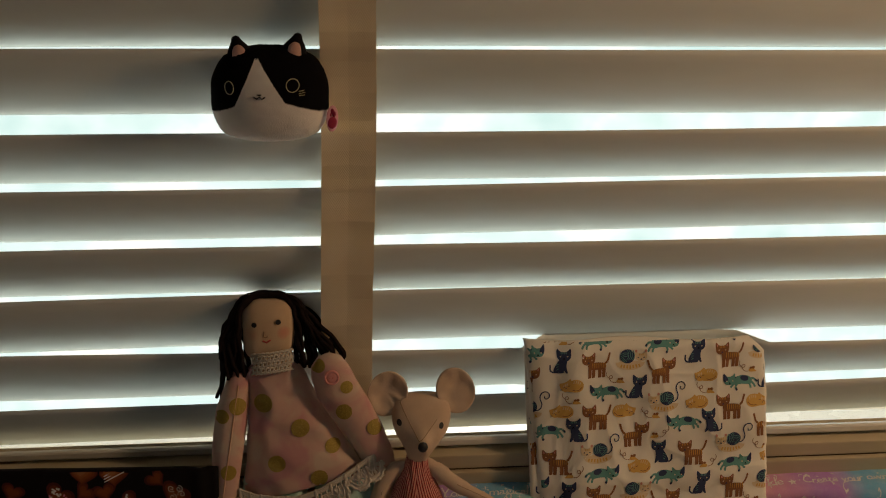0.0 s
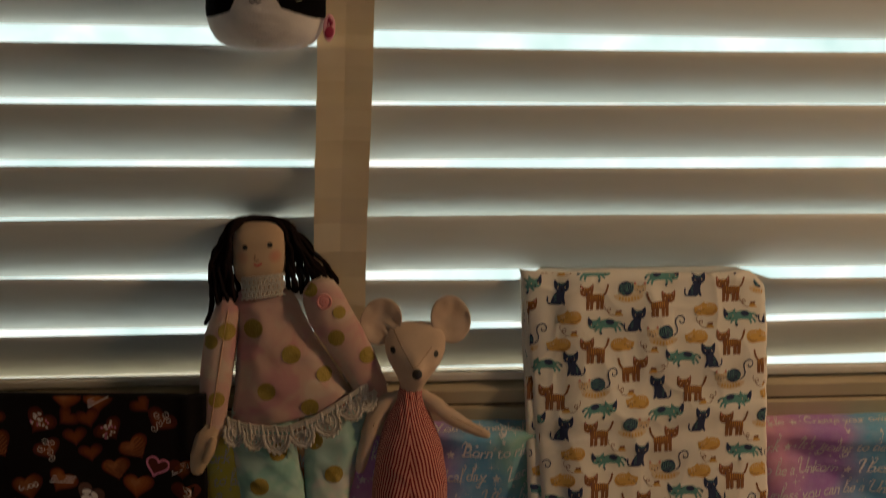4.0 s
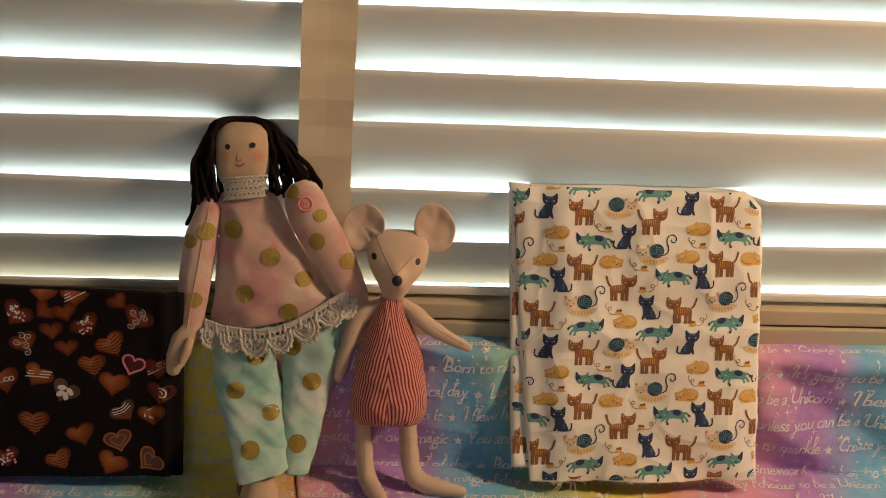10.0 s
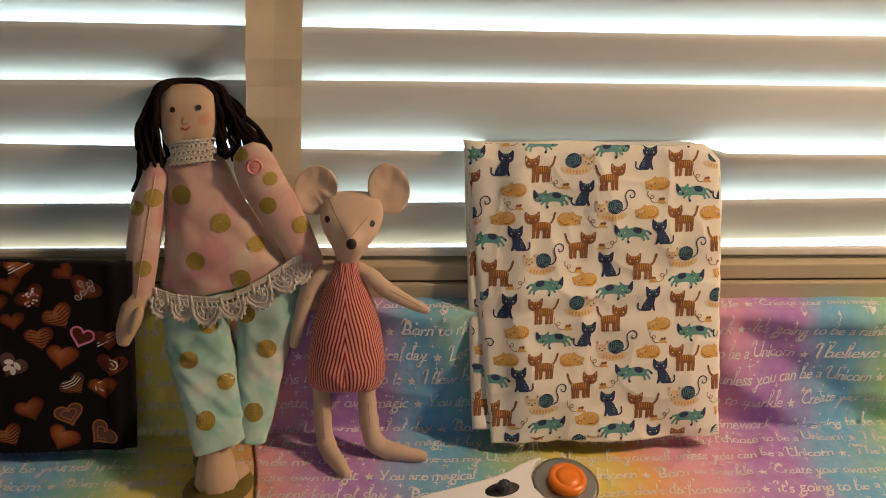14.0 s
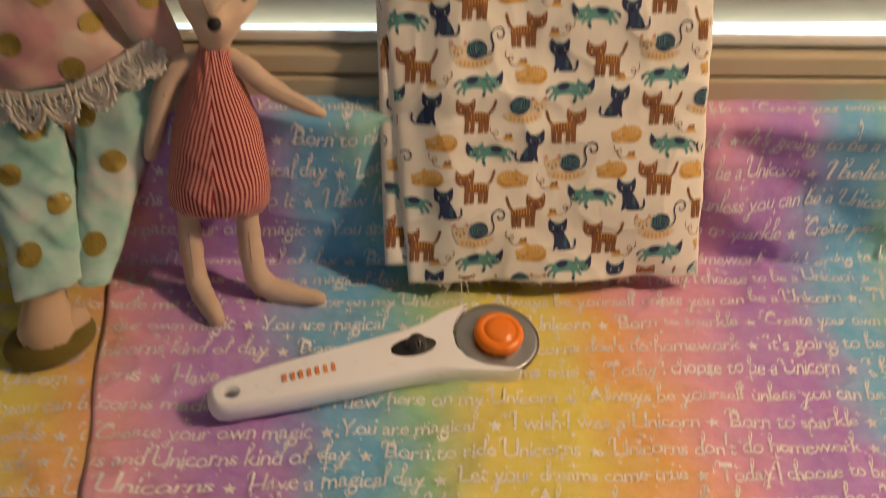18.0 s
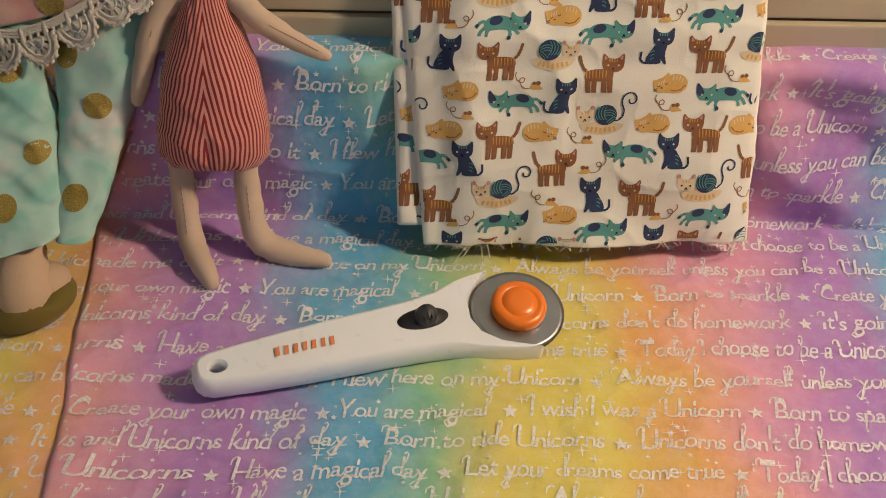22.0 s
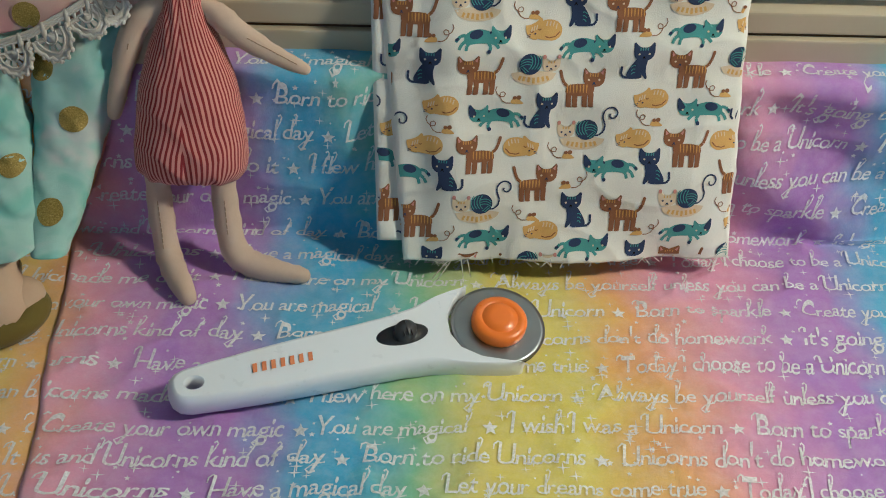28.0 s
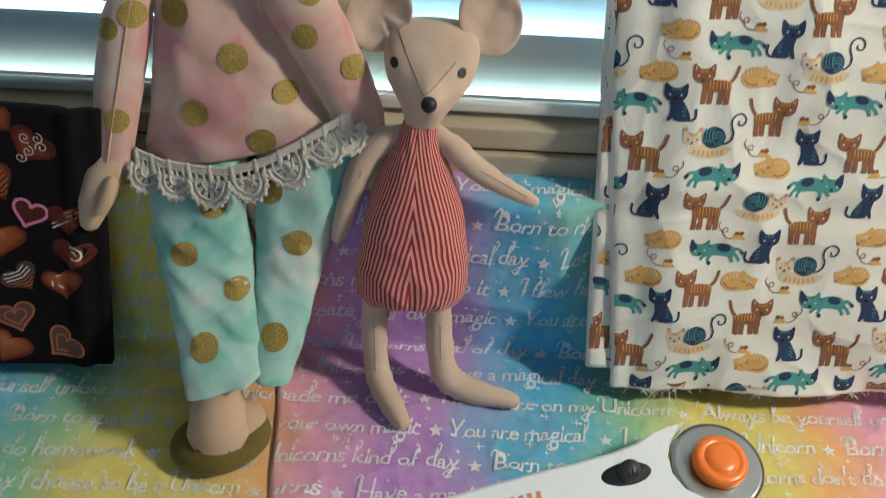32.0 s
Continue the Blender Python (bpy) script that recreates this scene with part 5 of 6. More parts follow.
    spot(d, tree, on_doll, DOLL_OUT, -0.0695, 0.2508, 0.0019, "bead", lift=0.0008)
    for pts, r, key in ((((-0.0795, 0.244), (-0.0802, 0.2405), (-0.0787, 0.2397), (-0.0772, 0.2405)), 0.0005, "seam"), (((-0.0802, 0.2372), (-0.0780, 0.2362), (-0.0755, 0.2378)), 0.0007, "rose")):
        d.tube(arc_on(tree, [on_doll(x, h, 0) for x, h in pts], DOLL_OUT, 0.0002), r, key, 5)
    # seams along the sleeve
    d.tube(arc_on(tree, [on_doll(-0.0985 - 0.0120 * k / 8, 0.205 - 0.080 * k / 8, 0) for k in range(9)], DOLL_OUT, 0.0002), 0.0006, "blush", 5)
    # pink button on the shoulder
    b0 = arc_on(tree, [on_doll(-0.0325, 0.2125, 0)], DOLL_OUT, 0.0)[0]
    for r, lift, thick in ((0.0056, 0.0012, 0.0010), (0.0034, 0.0020, 0.0005)):
        d.ball(b0 + DOLL_OUT * lift, ((r, 0, 0), DOLL_UP * r, DOLL_OUT * thick), "button", 20, 8)
    ring = [b0 + DOLL_OUT * 0.002 + Vector((0.0046 * math.cos(a), 0, 0)) + DOLL_UP * 0.0046 * math.sin(a) for a in (2 * math.pi * i / 20 for i in range(21))]
    d.tube(ring, 0.0007, "button", 6, up=DOLL_OUT, caps=False)
    for a, b in ((-0.001, 0), (0.001, 0)):
        d.ball(b0 + DOLL_OUT * 0.0025 + Vector((a, 0, 0)), ((0.0005, 0, 0), DOLL_UP * 0.0005, DOLL_OUT * 0.0003), "rose", 6, 4)
    # yarn hair: strands from a middle parting, over the crown and down both sides
    rnd = random.Random(3)
    LEFT = ((0.2640, 0.0150, 0.004), (0.2540, 0.0185, 0.008), (0.2420, 0.0185, 0.0135), (0.2290, 0.0180, 0.0160), (0.2110, 0.0165, 0.0150), (0.1950, 0.0200, 0.0165))
    RIGHT = ((0.2640, 0.0150, 0.006), (0.2560, 0.0185, 0.0090), (0.2460, 0.0190, 0.0165), (0.2350, 0.0185, 0.0280), (0.2255, 0.0190, 0.0345), (0.2170, 0.0210, 0.0320))

    def smooth(pts, k=4):
        out = []
        for i in range(len(pts) - 1):
            p0, p1, p2, p3 = pts[max(i - 1, 0)], pts[i], pts[i + 1], pts[min(i + 2, len(pts) - 1)]
            for q in range(k):
                t = q / k
                out.append(tuple(b + 0.5 * t * (c - a + t * (2 * a - 5 * b + 4 * c - e + t * (3 * (b - c) + e - a))) for a, b, c, e in zip(p0, p1, p2, p3)))
        return out + [pts[-1]]

    for i in range(46):
        side, rows = (-1, LEFT) if i % 2 else (1, RIGHT)
        k, c = ((i // 2) + rnd.uniform(0.1, 0.9)) / 23, -0.0771
        f0, ph = -0.004 - 0.016 * rnd.random() - 0.003 * k, rnd.uniform(0, 6)
        pts = [(c - side * 0.002, 0.2676 + 0.0016 * rnd.random(), f0 - 0.004), (c + side * 0.008, 0.2672 + 0.0018 * rnd.random(), f0 - 0.003)]
        stop = 5 if k > 0.5 and rnd.random() < 0.35 else 6
        for n, (h, a, b) in enumerate(rows[:stop]):
            stray = 0.0010 + 0.0004 * n
            pts.append((c + side * (a + b * k) + rnd.uniform(-stray, stray), h + rnd.uniform(-0.002, 0.002), f0 + 0.003 * math.sin(h * 90 + ph)))
        d.tube([on_doll(x + 0.0006 * math.sin(h * 420 + ph), h, f) for x, h, f in smooth(pts)], rnd.uniform(0.0012, 0.0018), "yarn", 7)
    d.stack([(0.255, -0.077, 0.0190, -0.020, 0.010), (0.264, -0.077, 0.0160, -0.019, 0.0105), (0.2675, -0.077, 0.0110, -0.018, 0.008), (0.2688, -0.077, 0.006, -0.018, 0.004)], "yarn", on_doll)
    # lace collar: two rows of crochet rings between scalloped edges, round the neck
    d.stack([(0.2150, -0.0742, 0.0138, -0.009, 0.0075), (0.2285, -0.0742, 0.0138, -0.009, 0.0075)], "skin", on_doll)

    def neck(x, h, f=0.0):
        u = max(-1.0, min(1.0, (x + 0.0742) / 0.0152))
        return on_doll(x, h + 0.0018 * u, f - 0.0085 + 0.0090 * math.sqrt(max(0.05, 1 - u * u * 0.9)))

    for row in range(3):
        for i in range(9):
            x = -0.0882 + 0.0280 * (i + 0.5 + 0.35 * (row % 2)) / 9.3
            h = 0.2172 + 0.0041 * row + rnd.uniform(-0.0004, 0.0004)
            d.tube([neck(x + 0.00135 * math.cos(a), h + 0.0016 * math.sin(a), 0.0006) for a in (2 * math.pi * q / 10 for q in range(11))], 0.00075, "lace", 6, up=DOLL_OUT, caps=False)
    for h, w, r in ((0.2142, 0.0010, 0.0008), (0.2193, 0.0003, 0.0006), (0.2234, 0.0003, 0.0006), (0.2282, 0.0008, 0.0009)):
        d.tube([neck(-0.0888 + 0.0292 * q / 54, h + w * abs(math.sin(q * math.pi / 6)), 0.0006) for q in range(55)], r, "lace", 6, up=DOLL_OUT)
    # crochet lace hem: a band along the shirt's edge and seven scallops
    HEM = [(-0.0985, 0.1300), (-0.0870, 0.1260), (-0.0730, 0.1245), (-0.0570, 0.1240), (-0.0400, 0.1300), (-0.0230, 0.1400), (-0.0080, 0.1500), (-0.0015, 0.1530)]

    def hem(t):
        t = max(0.0, min(0.999, t)) * (len(HEM) - 1)
        i = int(t)
        (a, b), (c, e) = HEM[i], HEM[i + 1]
        x, h = a + (c - a) * (t - i), b + (e - b) * (t - i)
        f = 0.0045 * math.cos((x + 0.053) / 0.050 * 1.4) - 0.001
        return x, h, f

    for drop, r in ((0.0, 0.0009), (0.0013, 0.0007), (0.0026, 0.0008), (0.0062, 0.0008), (0.0074, 0.0008)):
        d.tube([on_doll(*(lambda q: (q[0], q[1] - drop, q[2]))(hem(i / 60))) for i in range(61)], r, "lace", 6, up=DOLL_OUT)
    for i in range(34):
        a, b = hem(i / 34), hem((i + 0.4) / 34)
        d.tube([on_doll(a[0], a[1], a[2]), on_doll(b[0], b[1] - 0.0072, b[2])], 0.0008 if i % 3 else 0.0014, "lace", 5)
    for i in range(7):
        x, h, f = hem((i + 0.5) / 7)
        x2, h2, _ = hem((i + 0.55) / 7)
        ang = math.atan2(h2 - h, x2 - x) + rnd.uniform(-0.15, 0.15)
        size = rnd.uniform(0.92, 1.12)

        def fan(rad, a):
            px, ph = size * rad * math.cos(a), 1.35 * size * rad * math.sin(a)
            return on_doll(x + px * math.cos(ang) - ph * math.sin(ang), h - 0.0062 + px * math.sin(ang) + ph * math.cos(ang), f + 0.0014 + 0.0008 * math.sin(a * 2 + i))

        for rad, thick in ((0.0030, 0.0005), (0.0058, 0.0006), (0.0081, 0.0010)):
            d.tube([fan(rad * (1 + (0.07 * math.sin(q * 2.6 + i) if rad > 0.008 else 0)), math.pi + math.pi * q / 16) for q in range(17)], thick, "lace", 6, up=DOLL_OUT)
        for r0, r1, holes in ((0.0, 0.0030, False), (0.0030, 0.0058, True), (0.0058, 0.0080, False)):
            for q in range(16):
                if not (holes and q % 3 == 1):
                    a0, a1 = math.pi + math.pi * q / 16, math.pi + math.pi * (q + 1) / 16
                    quad = [fan(r, a) for r, a in ((r0, a0), (r1, a0), (r1, a1), (r0, a1))]
                    d.add(quad + [p - DOLL_OUT * 0.0007 for p in quad], [(0, 1, 2, 3), (7, 6, 5, 4), (0, 4, 5, 1), (1, 5, 6, 2), (2, 6, 7, 3), (3, 7, 4, 0)], "lace", False)
        for q in range(8):
            d.ball(fan(0.0086, math.pi + math.pi * (q + 0.5) / 8), ((0.0013, 0, 0), DOLL_UP * 0.0014, DOLL_OUT * 0.0010), "lace", 8, 6)
    return d


tagged(part("rag_doll", rag_doll(), origin=(-0.056, 0.712, 0.0)), "cloth rag doll in pink spotted shirt and mint spotted trousers", "doll")

# ---- striped toy mouse standing against the fabric ----
MOUSE_UP, MOUSE_OUT = Vector((0, 0.2425, 0.9701)), Vector((0, -0.9701, 0.2425))


def on_mouse(x, h, f):
    return Vector((x, 0.757, 0.0)) + MOUSE_UP * h + MOUSE_OUT * f


def mouse_body():
    """The striped suit: gathered at the neck, full at the belly, pinched at the legs and along the seam."""
    m = Shape()
    m.stack([(0.0528, 0.0290, 0.006, 0.003, 0.005), (0.0534, 0.0290, 0.0205, 0.002, 0.0105), (0.0555, 0.0291, 0.0244, 0.002, 0.0150), (0.0595, 0.0292, 0.0263, 0.002, 0.0182), (0.066, 0.0292, 0.0270, 0.002, 0.0200), (0.074, 0.0292, 0.0266, 0.002, 0.0202), (0.0855, 0.0292, 0.0252, 0.001, 0.0192), (0.100, 0.0290, 0.0230, 0.001, 0.0172),
             (0.1145, 0.0285, 0.0188, 0.0, 0.0148), (0.129, 0.0284, 0.0132, 0.0, 0.0115), (0.139, 0.0284, 0.0092, 0.0, 0.0088), (0.146, 0.0288, 0.0074, 0.0, 0.0074)], "stripes", on_mouse, seg=96, power=2.1, fine=6, crease=0.0010)
    base = on_mouse(0, 0, 0)
    for i, p in enumerate(m.v):
        q = p - base
        x, h, f = q.x - 0.029, q.dot(MOUSE_UP), q.dot(MOUSE_OUT)
        if f > 0:
            pleat = max(0.0, (h - 0.100) / 0.045)
            slit = math.exp(-(x / 0.0012) ** 2) * (math.exp(-((h - 0.062) / 0.009) ** 2) * 1.6 + 0.35)
            tuck = math.exp(-((abs(x) - 0.0225) / 0.003) ** 2) * math.exp(-((h - 0.0570) / 0.004) ** 2)
            m.v[i] = p + MOUSE_OUT * (0.0005 * pleat * math.sin(x * 1500 + h * 60) - 0.0009 * slit - 0.0022 * tuck - 0.0007 * math.exp(-((h - 0.0545) / 0.0055) ** 2) * (1 + math.sin(x * 1150 + 2.2 * math.sin(x * 190))))
    return m


def stitches(shape, tree, pts, r=0.00030, key="seam", gap=0.62):
    """A line of short stitches laid on a figure."""
    skin = arc_on(tree, [on_mouse(x, h, 0) for x, h in pts], MOUSE_OUT, 0.0001)
    for a, b in zip(skin, skin[1:]):
        shape.tube([a, a + (b - a) * gap], r, key, 5)


def mouse_head():
    """A wedge of cloth: broad forehead, snout drawn out to the nose, chin down to the neck."""
    m = Shape()
    m.stack([(0.1430, 0.0292, 0.0070, 0.001, 0.0065), (0.1475, 0.0298, 0.0088, 0.002, 0.0085), (0.1525, 0.0304, 0.0112, 0.003, 0.0108), (0.1580, 0.0309, 0.0146, 0.003, 0.0128), (0.1640, 0.0313, 0.0182, 0.002, 0.0142), (0.1705, 0.0317, 0.0206, 0.000, 0.0148), (0.1770, 0.0320, 0.0213, -0.003, 0.0142), (0.1830, 0.0321, 0.0204, -0.006, 0.0118), (0.1868, 0.0322, 0.0176, -0.008, 0.0090), (0.1890, 0.0322, 0.0130, -0.009, 0.0060), (0.1898, 0.0322, 0.0070, -0.009, 0.003)], "mouse_linen", on_mouse, seg=56, power=2.15, fine=4, crease=0.0005)
    base = on_mouse(0, 0, 0)
    for i, p in enumerate(m.v):
        q = p - base
        x, h, f = q.x - 0.0312, q.dot(MOUSE_UP), q.dot(MOUSE_OUT)
        if f > 0:
            m.v[i] = p + MOUSE_OUT * 0.0085 * math.exp(-(x / 0.0062) ** 2 - ((h - 0.1605) / 0.0085) ** 2)
    tree = m.tree()
    m.tube(arc_on(tree, [on_mouse(0.0165 + 0.0120 * (k / 12) ** 1.1, 0.1860 - 0.0225 * k / 12, 0) for k in range(13)], MOUSE_OUT, 0.0), 0.00032, "seam", 5)
    stitches(m, tree, [(0.0285 + 0.0140 * k / 12, 0.1638 + 0.0125 * (k / 12) ** 1.2) for k in range(13)])
    stitches(m, tree, [(0.0310, 0.1625), (0.0310, 0.1640)], 0.00045, "mouse_linen")
    return m


def mouse_ear(x, h, rx, rh, tilt, folded):
    m, c = Shape(), on_mouse(x, h, -0.006)
    m.ball(c, ((rx, 0, rx * tilt), MOUSE_UP * rh, MOUSE_OUT * 0.0042), "mouse_linen", 36, 24)
    for i in range(len(m.v)):
        q = m.v[i] - c
        u, w = q.x / rx, q.dot(MOUSE_UP) / rh
        rim = min(1.0, math.hypot(u, w))
        fold = 0.0024 * math.exp(-((u - 0.55) / 0.30) ** 2 - ((w + 0.45) / 0.35) ** 2) * math.sin(w * 14 + u * 9) if folded else 0.0
        m.v[i] += MOUSE_OUT * (0.0062 * rim * rim - 0.0030 + 0.0014 * noise.noise(q * 140) + fold)
    return m


def mouse_limb(points, radii, up, flat, seam):
    """A sewn tube of linen with its seam; points on the mouse's plane as (x, h, f), or in the room."""
    m = Shape()
    fine, rr = [], []
    for i in range(len(points) - 1):
        for k in range(4):
            fine.append(points[i].lerp(points[i + 1], k / 4)), rr.append(radii[i] + (radii[i + 1] - radii[i]) * k / 4)
    fine.append(points[-1]), rr.append(radii[-1])
    for _ in range(3):
        fine = [fine[0]] + [(a + b * 2 + c) / 4 for a, b, c in zip(fine, fine[1:], fine[2:])] + [fine[-1]]
    m.tube(fine, [r * (1 + 0.05 * math.sin(9 * i) + 0.04 * math.sin(5 * i + 1)) for i, r in enumerate(rr)], "mouse_linen", 18, up=up, flat=flat)
    tree = m.tree()
    stitches(m, tree, seam, 0.00026)
    return m


def toy_mouse():
    top = thing("toy_mouse", (0.029, 0.757, 0.0), "linen toy mouse in a red striped suit, standing beside the doll", "toy")
    part("body", mouse_body(), top, "suit of narrow red and pink stripes")
    skull = part("head", mouse_head(), top)
    part("nose", Shape().ball(on_mouse(0.0310, 0.1600, 0.0235), ((0.0036, 0, 0), MOUSE_UP * 0.0038, MOUSE_OUT * 0.0032), "bead", 18, 12), skull, "black stitched nose")
    tree = mouse_head().tree()
    for x, h in ((0.0152, 0.1738), (0.0452, 0.1715)):
        eye = Shape()
        spot(eye, tree, on_mouse, MOUSE_OUT, x, h, 0.0023, "bead", sx=0.78, lift=0.0007)
        part("eye", eye, skull, "black eye")
    part("ear", mouse_ear(0.0075, 0.1915, 0.0148, 0.0168, 0.12, True), skull)
    part("ear", mouse_ear(0.0568, 0.1928, 0.0145, 0.0172, -0.14, False), skull)
    on = on_mouse
    part("leg", mouse_limb([on(0.0120, 0.060, 0.001), on(0.0126, 0.036, 0.001), Vector((0.0150, 0.7585, 0.0165)), Vector((0.0185, 0.7495, 0.0110)), Vector((0.0280, 0.7302, 0.0090))], [0.0062, 0.0062, 0.0062, 0.0066, 0.0046], (1, 0, 0), 1.0, [(0.0126 + 0.0020 * k / 9, 0.0430 - 0.0250 * k / 9) for k in range(10)]), top)
    part("leg", mouse_limb([on(0.0430, 0.060, 0.001), on(0.0445, 0.036, 0.001), Vector((0.0478, 0.7565, 0.0160)), Vector((0.0568, 0.7530, 0.0108)), Vector((0.0714, 0.7488, 0.0100)), Vector((0.0825, 0.7468, 0.0096))], [0.0066, 0.0064, 0.0070, 0.0070, 0.0056, 0.0040], (0, 1, 0), 1.0, [(0.0445 + 0.0015 * k / 6, 0.0440 - 0.0180 * k / 6) for k in range(7)]), top)
    part("arm", mouse_limb([on(0.0360, 0.1390, 0.0), on(0.0450, 0.1335, 0.003), on(0.0545, 0.1250, 0.004), on(0.0700, 0.1160, 0.004), on(0.0835, 0.1100, 0.004)], [0.0046, 0.0060, 0.0058, 0.0046, 0.0030], MOUSE_OUT, 0.85, [(0.0575 + 0.0230 * k / 14, 0.1252 - 0.0125 * k / 14) for k in range(15)]), top)
    part("arm", mouse_limb([on(0.0220, 0.1380, -0.001), on(0.0110, 0.1345, -0.001), on(0.0030, 0.1230, 0.0), on(-0.0030, 0.1010, 0.0), on(-0.0065, 0.0850, 0.0)], [0.0045, 0.0062, 0.0060, 0.0050, 0.0036], MOUSE_OUT, 0.85, [(0.0030, 0.1200), (0.0020, 0.1160)]), top)


toy_mouse()


# ---- black and white plush cat hanging on the blind ----
def plush():
    c = Vector((-0.0705, 0.824, 0.4035))
    top = thing("plush_cat", (-0.0705, 0.824, 0.371), "small round black and white plush cat fixed to the blind", "plush toy")
    p = Shape().ball(c, ((0.0378, 0, 0), (0, 0.0235, 0), (0, 0, 0.0330)), "plush", 72, 56)
    for i in range(len(p.v)):
        q = p.v[i] - c
        square = 1 + 0.10 * (1 - abs(abs(q.x / 0.0378) - abs(q.z / 0.033)))
        p.v[i] = c + Vector((q.x * square, q.y, q.z * square if q.z > 0 else q.z * 0.93 * (1 + 0.22 * min(1.0, abs(q.x) / 0.03) ** 2))) + Vector((0, 0.0005, 0)) * noise.noise(q * 400)
        p.v[i] += q.normalized() * 0.0005 * noise.noise(q * 700)
    tree, away = p.tree(), Vector((0, -1, 0))

    def on(pts, lift):
        return arc_on(tree, [Vector((x, 0.80, z)) for x, z in pts], away, lift)

    for pts in (((-0.0800, 0.4095), (-0.0782, 0.4083), (-0.0766, 0.4098), (-0.0750, 0.4083), (-0.0732, 0.4095)), ((-0.0775, 0.4110), (-0.0757, 0.4110))):
        p.tube(on(pts, 0.0002), 0.00042, "plush_black", 6)
    for k in range(3):
        p.tube(on([(-0.0515, 0.4125 - 0.0013 * k), (-0.0480, 0.4130 - 0.0015 * k)], 0.0002), 0.0002, "ring", 5)
    skull = part("head", p, top)
    for x, z, t in ((-0.0890, 0.4340, -0.25), (-0.0545, 0.4360, 0.30)):
        base = Vector((x, 0.822, z))
        ear = Shape().tube([base + Vector((0, 0, -0.006)), base + Vector((0.002 * t, 0, 0.001)), base + Vector((0.008 * t, 0, 0.0065))], [0.0085, 0.0070, 0.0032], "plush_black", 14, flat=0.5)
        ear = part("ear", ear, skull)
    for x, z, t in ((-0.0890, 0.4340, -0.25), (-0.0545, 0.4360, 0.30)):
        base = Vector((x, 0.822, z))
        lining = Shape().tube([base + Vector((0, -0.0042, -0.004)), base + Vector((0.002 * t, -0.0030, 0.001)), base + Vector((0.007 * t, -0.0008, 0.0052))], [0.0048, 0.0040, 0.0015], "plush_pink", 12, flat=0.4)
        part("ear_lining", lining, skull, "pink plush ear lining")
    for x, z, sx in ((-0.0955, 0.4140, 0.68), (-0.0555, 0.4165, 1.0)):
        ring = on([(x + 0.0041 * sx * math.cos(a), z + 0.0041 * math.sin(a)) for a in (2 * math.pi * i / 20 for i in range(21))], 0.0004)
        part("eye", Shape().tube(ring, 0.00030, "ring", 6, up=away, caps=False), skull, "pale stitched ring")
    t0 = Vector((-0.0305, 0.815, 0.3905))
    tag = Shape().ball(t0, ((0.0040, 0.002, 0), (0, 0.0009, 0), (0, 0, 0.0090)), "tag_edge", 18, 10)
    tag.ball(t0 + Vector((0, -0.0009, -0.0025)), ((0.0031, 0.001, 0), (0, 0.0007, 0), (0, 0, 0.0042)), "tag", 14, 8)
    for dx, dz in ((-0.0016, 0.0030), (0.0012, 0.0034), (0.0, 0.0052)):
        tag.ball(t0 + Vector((dx, -0.0009, dz)), ((0.0013, 0, 0), (0, 0.0007, 0), (0, 0, 0.0020)), "tag", 10, 6)
    part("tag", tag, top, "crimson cloth tag with a paw print")


plush()

# ---- rotary cutter on the table ----
CUT = Matrix.Translation((0.0385, 0.6640, 0.0072)) @ Matrix.Rotation(math.atan2(0.3035, 0.9528), 4, "Z") @ Matrix.Rotation(radians(13), 4, "X")
cutter = thing("rotary_cutter", CUT.translation, "white plastic rotary cutter with orange knob, lying on the rainbow fabric", "rotary cutter")


def outline(inset):
    """Half outlines of the handle: rounded end, a waist and the flare of the guard."""
    top = [(-0.0115, 0.0), (-0.0108, 0.0046), (-0.0080, 0.0080), (-0.0030, 0.0098), (0.010, 0.0110), (0.030, 0.0124), (0.055, 0.0137), (0.075, 0.0144), (0.092, 0.0156), (0.106, 0.0178), (0.118, 0.0205), (0.126, 0.0220), (0.1315, 0.0226), (0.1345, 0.0222)]
    low = [(-0.0108, -0.0046), (-0.0080, -0.0080), (-0.0030, -0.0098), (0.010, -0.0110), (0.030, -0.0124), (0.055, -0.0135), (0.075, -0.0141), (0.092, -0.0148), (0.106, -0.0163), (0.118, -0.0190), (0.128, -0.0222), (0.138, -0.0248), (0.1450, -0.0258), (0.1472, -0.0252)]
    inner = [(0.1405, -0.0218), (0.1290, -0.0168), (0.1215, -0.0100), (0.1190, -0.0020), (0.1205, 0.0070), (0.1250, 0.0140), (0.1310, 0.0190)]
    loop = top + [(0.1350, 0.0214), (0.1325, 0.0206)] + [(x, y) for x, y in inner[::-1][1:]] + low[::-1]
    area = sum(a[0] * b[1] - b[0] * a[1] for a, b in zip(loop, loop[1:] + loop[:1]))
    sign = 1 if area > 0 else -1
    out = []
    for i, (x, y) in enumerate(loop):
        (x0, y0), (x1, y1) = loop[i - 1], loop[(i + 1) % len(loop)]
        d = (math.hypot(x1 - x0, y1 - y0) or 1) * (1 if x < 0.112 else 3.0)
        out.append((x - sign * (y1 - y0) / d * inset, y + sign * (x1 - x0) / d * inset))
    return out


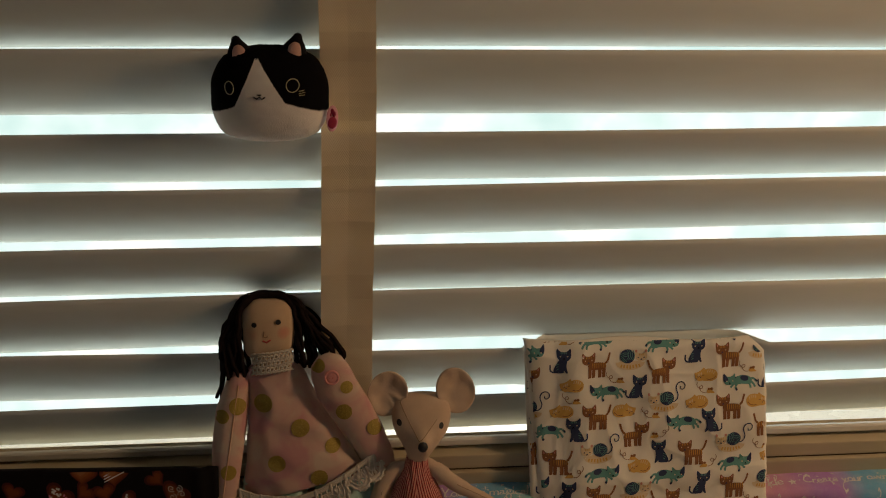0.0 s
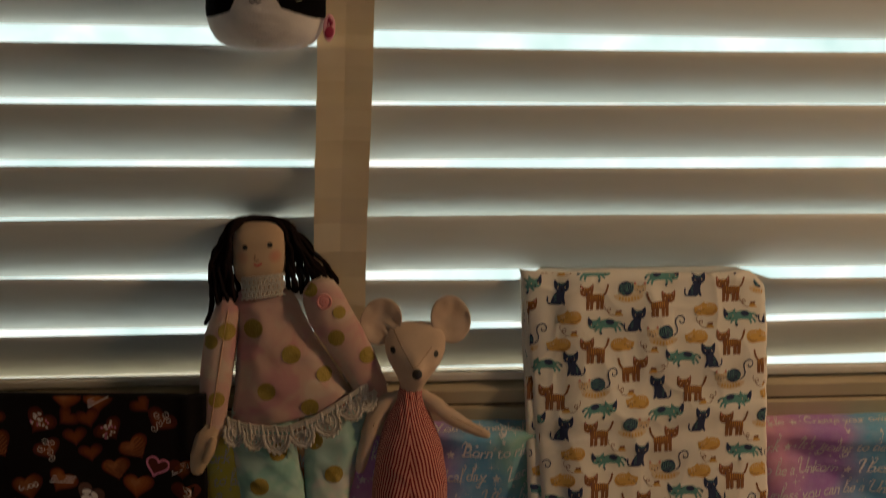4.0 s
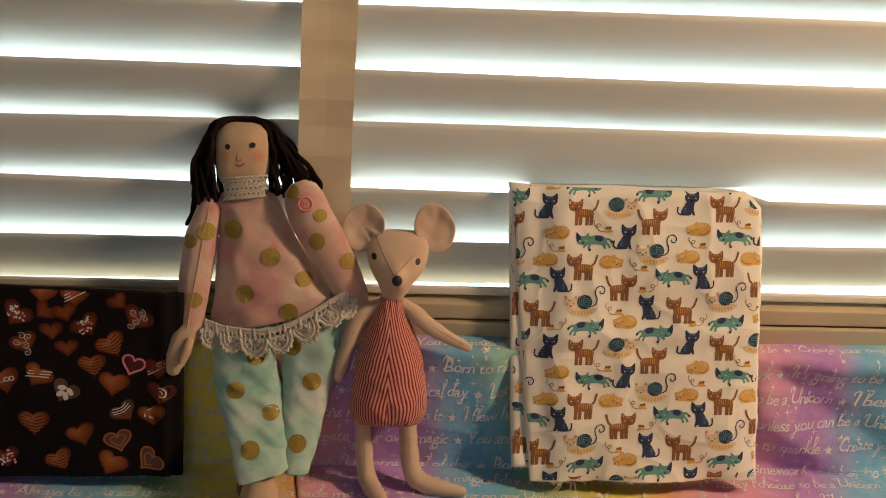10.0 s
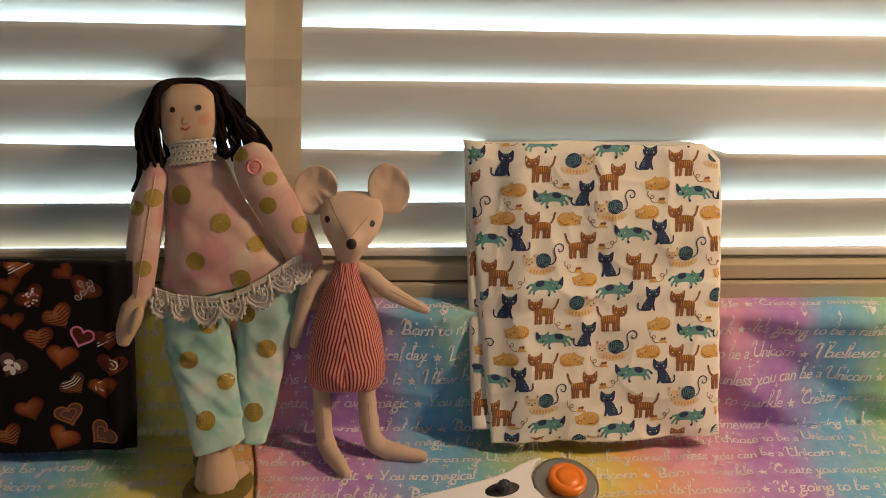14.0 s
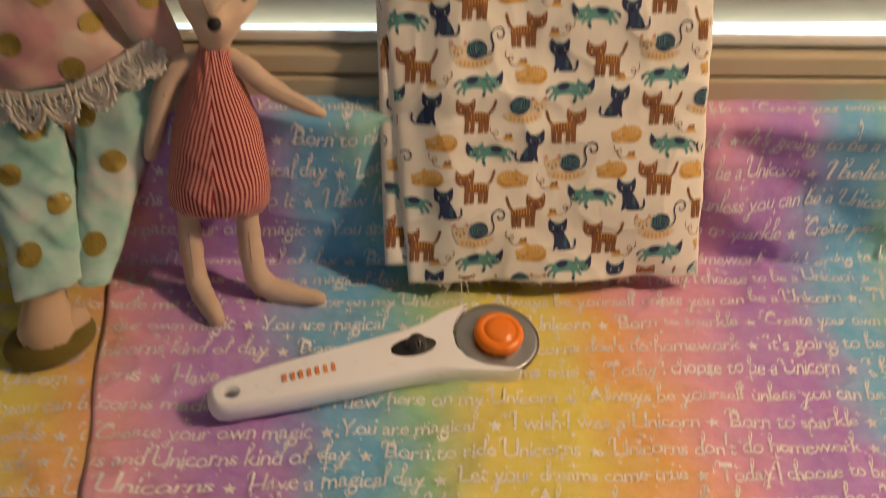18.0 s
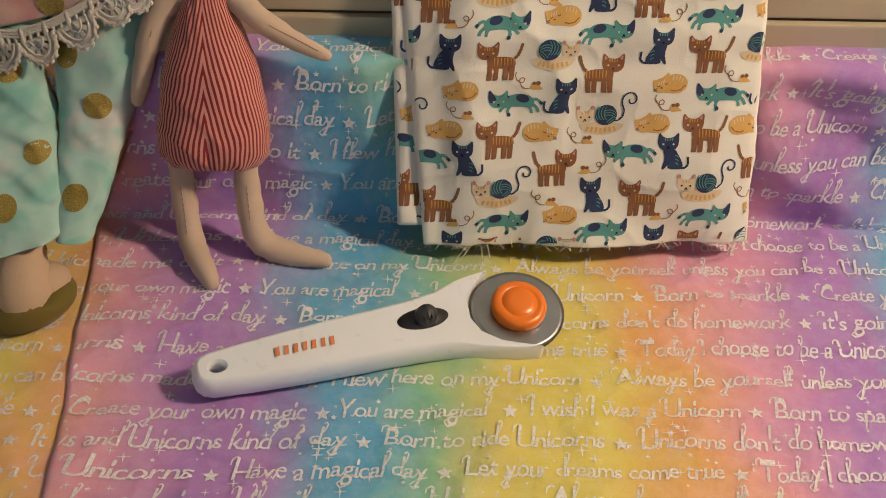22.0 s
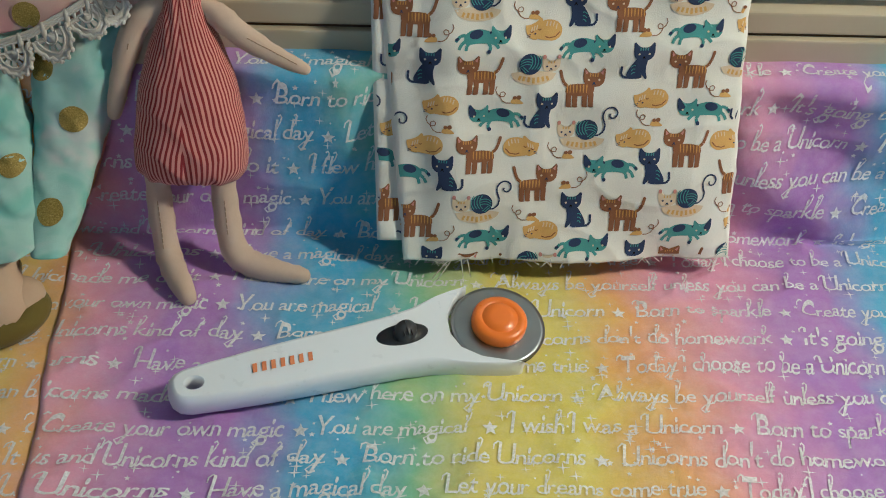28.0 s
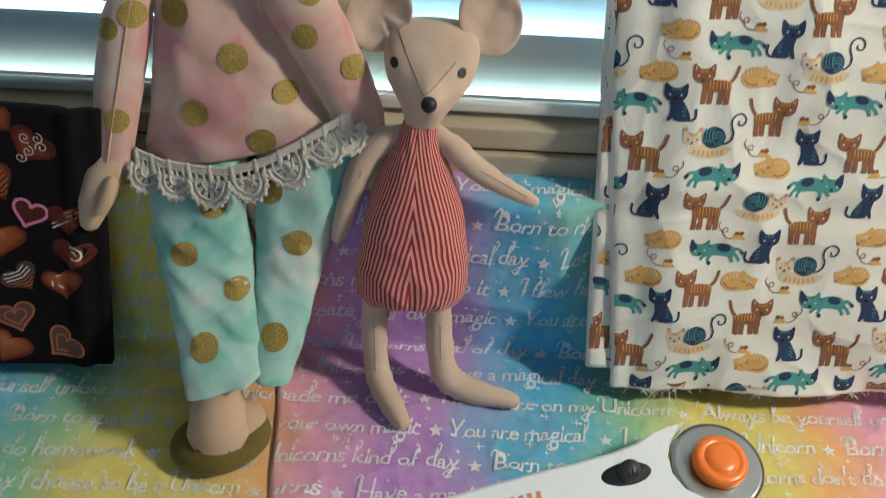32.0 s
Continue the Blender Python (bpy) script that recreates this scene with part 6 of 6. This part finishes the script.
def cutter_body():
    bm = bmesh.new()
    levels = [(0.0010, 0.0014), (0.0002, 0.0036), (0.0, 0.0075), (0.0004, 0.0096), (0.0011, 0.0112), (0.0021, 0.0124), (0.0032, 0.0130)]
    rings = [[bm.verts.new((x, y, z + 0.0012 * math.exp(-((x - 0.06) / 0.05) ** 2) * (z > 0.008))) for x, y in outline(inset)] for inset, z in levels]
    n = len(rings[0])
    for a, b in zip(rings, rings[1:]):
        for i in range(n):
            bm.faces.new((a[i], a[(i + 1) % n], b[(i + 1) % n], b[i]))
    holes = [[bm.verts.new((0.0046 * math.cos(q), 0.0036 * math.sin(q), z)) for q in (2 * math.pi * i / 20 for i in range(20))] for z in (levels[0][1], levels[-1][1] + 0.0003)]
    for i in range(20):
        bm.faces.new((holes[0][i], holes[1][i], holes[1][(i + 1) % 20], holes[0][(i + 1) % 20]))
    for ring, hole in ((rings[0], holes[0]), (rings[-1], holes[1])):
        edges = []
        for loop in (ring, hole):
            edges += [bm.edges.get((loop[i], loop[(i + 1) % len(loop)])) for i in range(len(loop))]
        bmesh.ops.triangle_fill(bm, use_beauty=True, edges=edges)
    bmesh.ops.recalc_face_normals(bm, faces=bm.faces)
    bm.verts.index_update()
    s = Shape().add([CUT @ v.co for v in bm.verts], [[v.index for v in f.verts] for f in bm.faces], "shell")
    s.smooth = [abs(f.normal.z) < 0.97 for f in bm.faces]
    bm.free()
    return s


def lathe(profile, centre, key, seg=48):
    """A turned part about the vertical through centre (along, across): profile of (radius, height)."""
    verts = [CUT @ Vector((centre[0] + r * math.cos(2 * math.pi * j / seg), centre[1] + r * math.sin(2 * math.pi * j / seg), z)) for r, z in profile for j in range(seg)]
    faces = [(i * seg + j, i * seg + (j + 1) % seg, (i + 1) * seg + (j + 1) % seg, (i + 1) * seg + j) for i in range(len(profile) - 1) for j in range(seg)]
    return Shape().add(verts, faces, key)


HUB = (0.1425, -0.0020)
handle = part("handle", cutter_body(), cutter)
blade = part("blade", lathe([(0.0, 0.0104), (0.0222, 0.0104), (0.0225, 0.0107), (0.0205, 0.0113), (0.0203, 0.0113), (0.0, 0.0113)], HUB, "steel", 64), cutter, "round steel blade with dark rim")
part("blade_guard", lathe([(0.0, 0.0070), (0.0215, 0.0070), (0.0220, 0.0082), (0.0220, 0.0094), (0.0, 0.0098)], HUB, "grip", 64), cutter, "dark disc under the blade")
knob = lathe([(0.0, 0.0113), (0.0128, 0.0113), (0.0131, 0.0125), (0.0131, 0.0158), (0.0122, 0.0172), (0.0090, 0.0178), (0.0087, 0.0174), (0.0083, 0.0174), (0.0080, 0.0180), (0.0040, 0.0184), (0.0, 0.0185)], HUB, "orange")
part("knob", knob, cutter, "round orange blade knob")
slot = Shape()
verts = [CUT @ Vector((0.0960 + 0.0124 * math.cos(a), 0.0020 + 0.0056 * math.sin(a), 0.0133 + k)) for k in (0, 0.0008) for a in (2 * math.pi * i / 28 for i in range(28))]
slot.add(verts, [(i, (i + 1) % 28, 28 + (i + 1) % 28, 28 + i) for i in range(28)] + [tuple(range(28, 56))], "grip")
part("slider_slot", slot, cutter, "charcoal slot")
thumb = Shape().ball(CUT @ Vector((0.0975, 0.0024, 0.0150)), ([*(CUT.to_3x3() @ Vector((0.0058, 0.001, 0)))], [*(CUT.to_3x3() @ Vector((0, 0.0054, 0)))], (0, 0, 0.0042)), "grip", 20, 12)
for k in (-1, 0, 1):
    thumb.tube([CUT @ Vector((0.0975 + 0.0018 * k, -0.0020, 0.0188 - 0.0006 * abs(k))), CUT @ Vector((0.0978 + 0.0018 * k, 0.0060, 0.0188 - 0.0006 * abs(k)))], 0.0004, "grip", 5)
part("slider", thumb, cutter, "charcoal thumb slider")
for k in range(7):
    x = 0.0255 + 0.0042 * k
    bar = [CUT @ Vector((x + a, -0.0022 + b, 0.0146)) for a, b in ((0, 0), (0.0020, 0), (0.0028, 0.0046), (0.0008, 0.0046))]
    part("mark", Shape().add(bar, [(0, 1, 2, 3)], "orange_ink", False), cutter, "small orange printed bar")
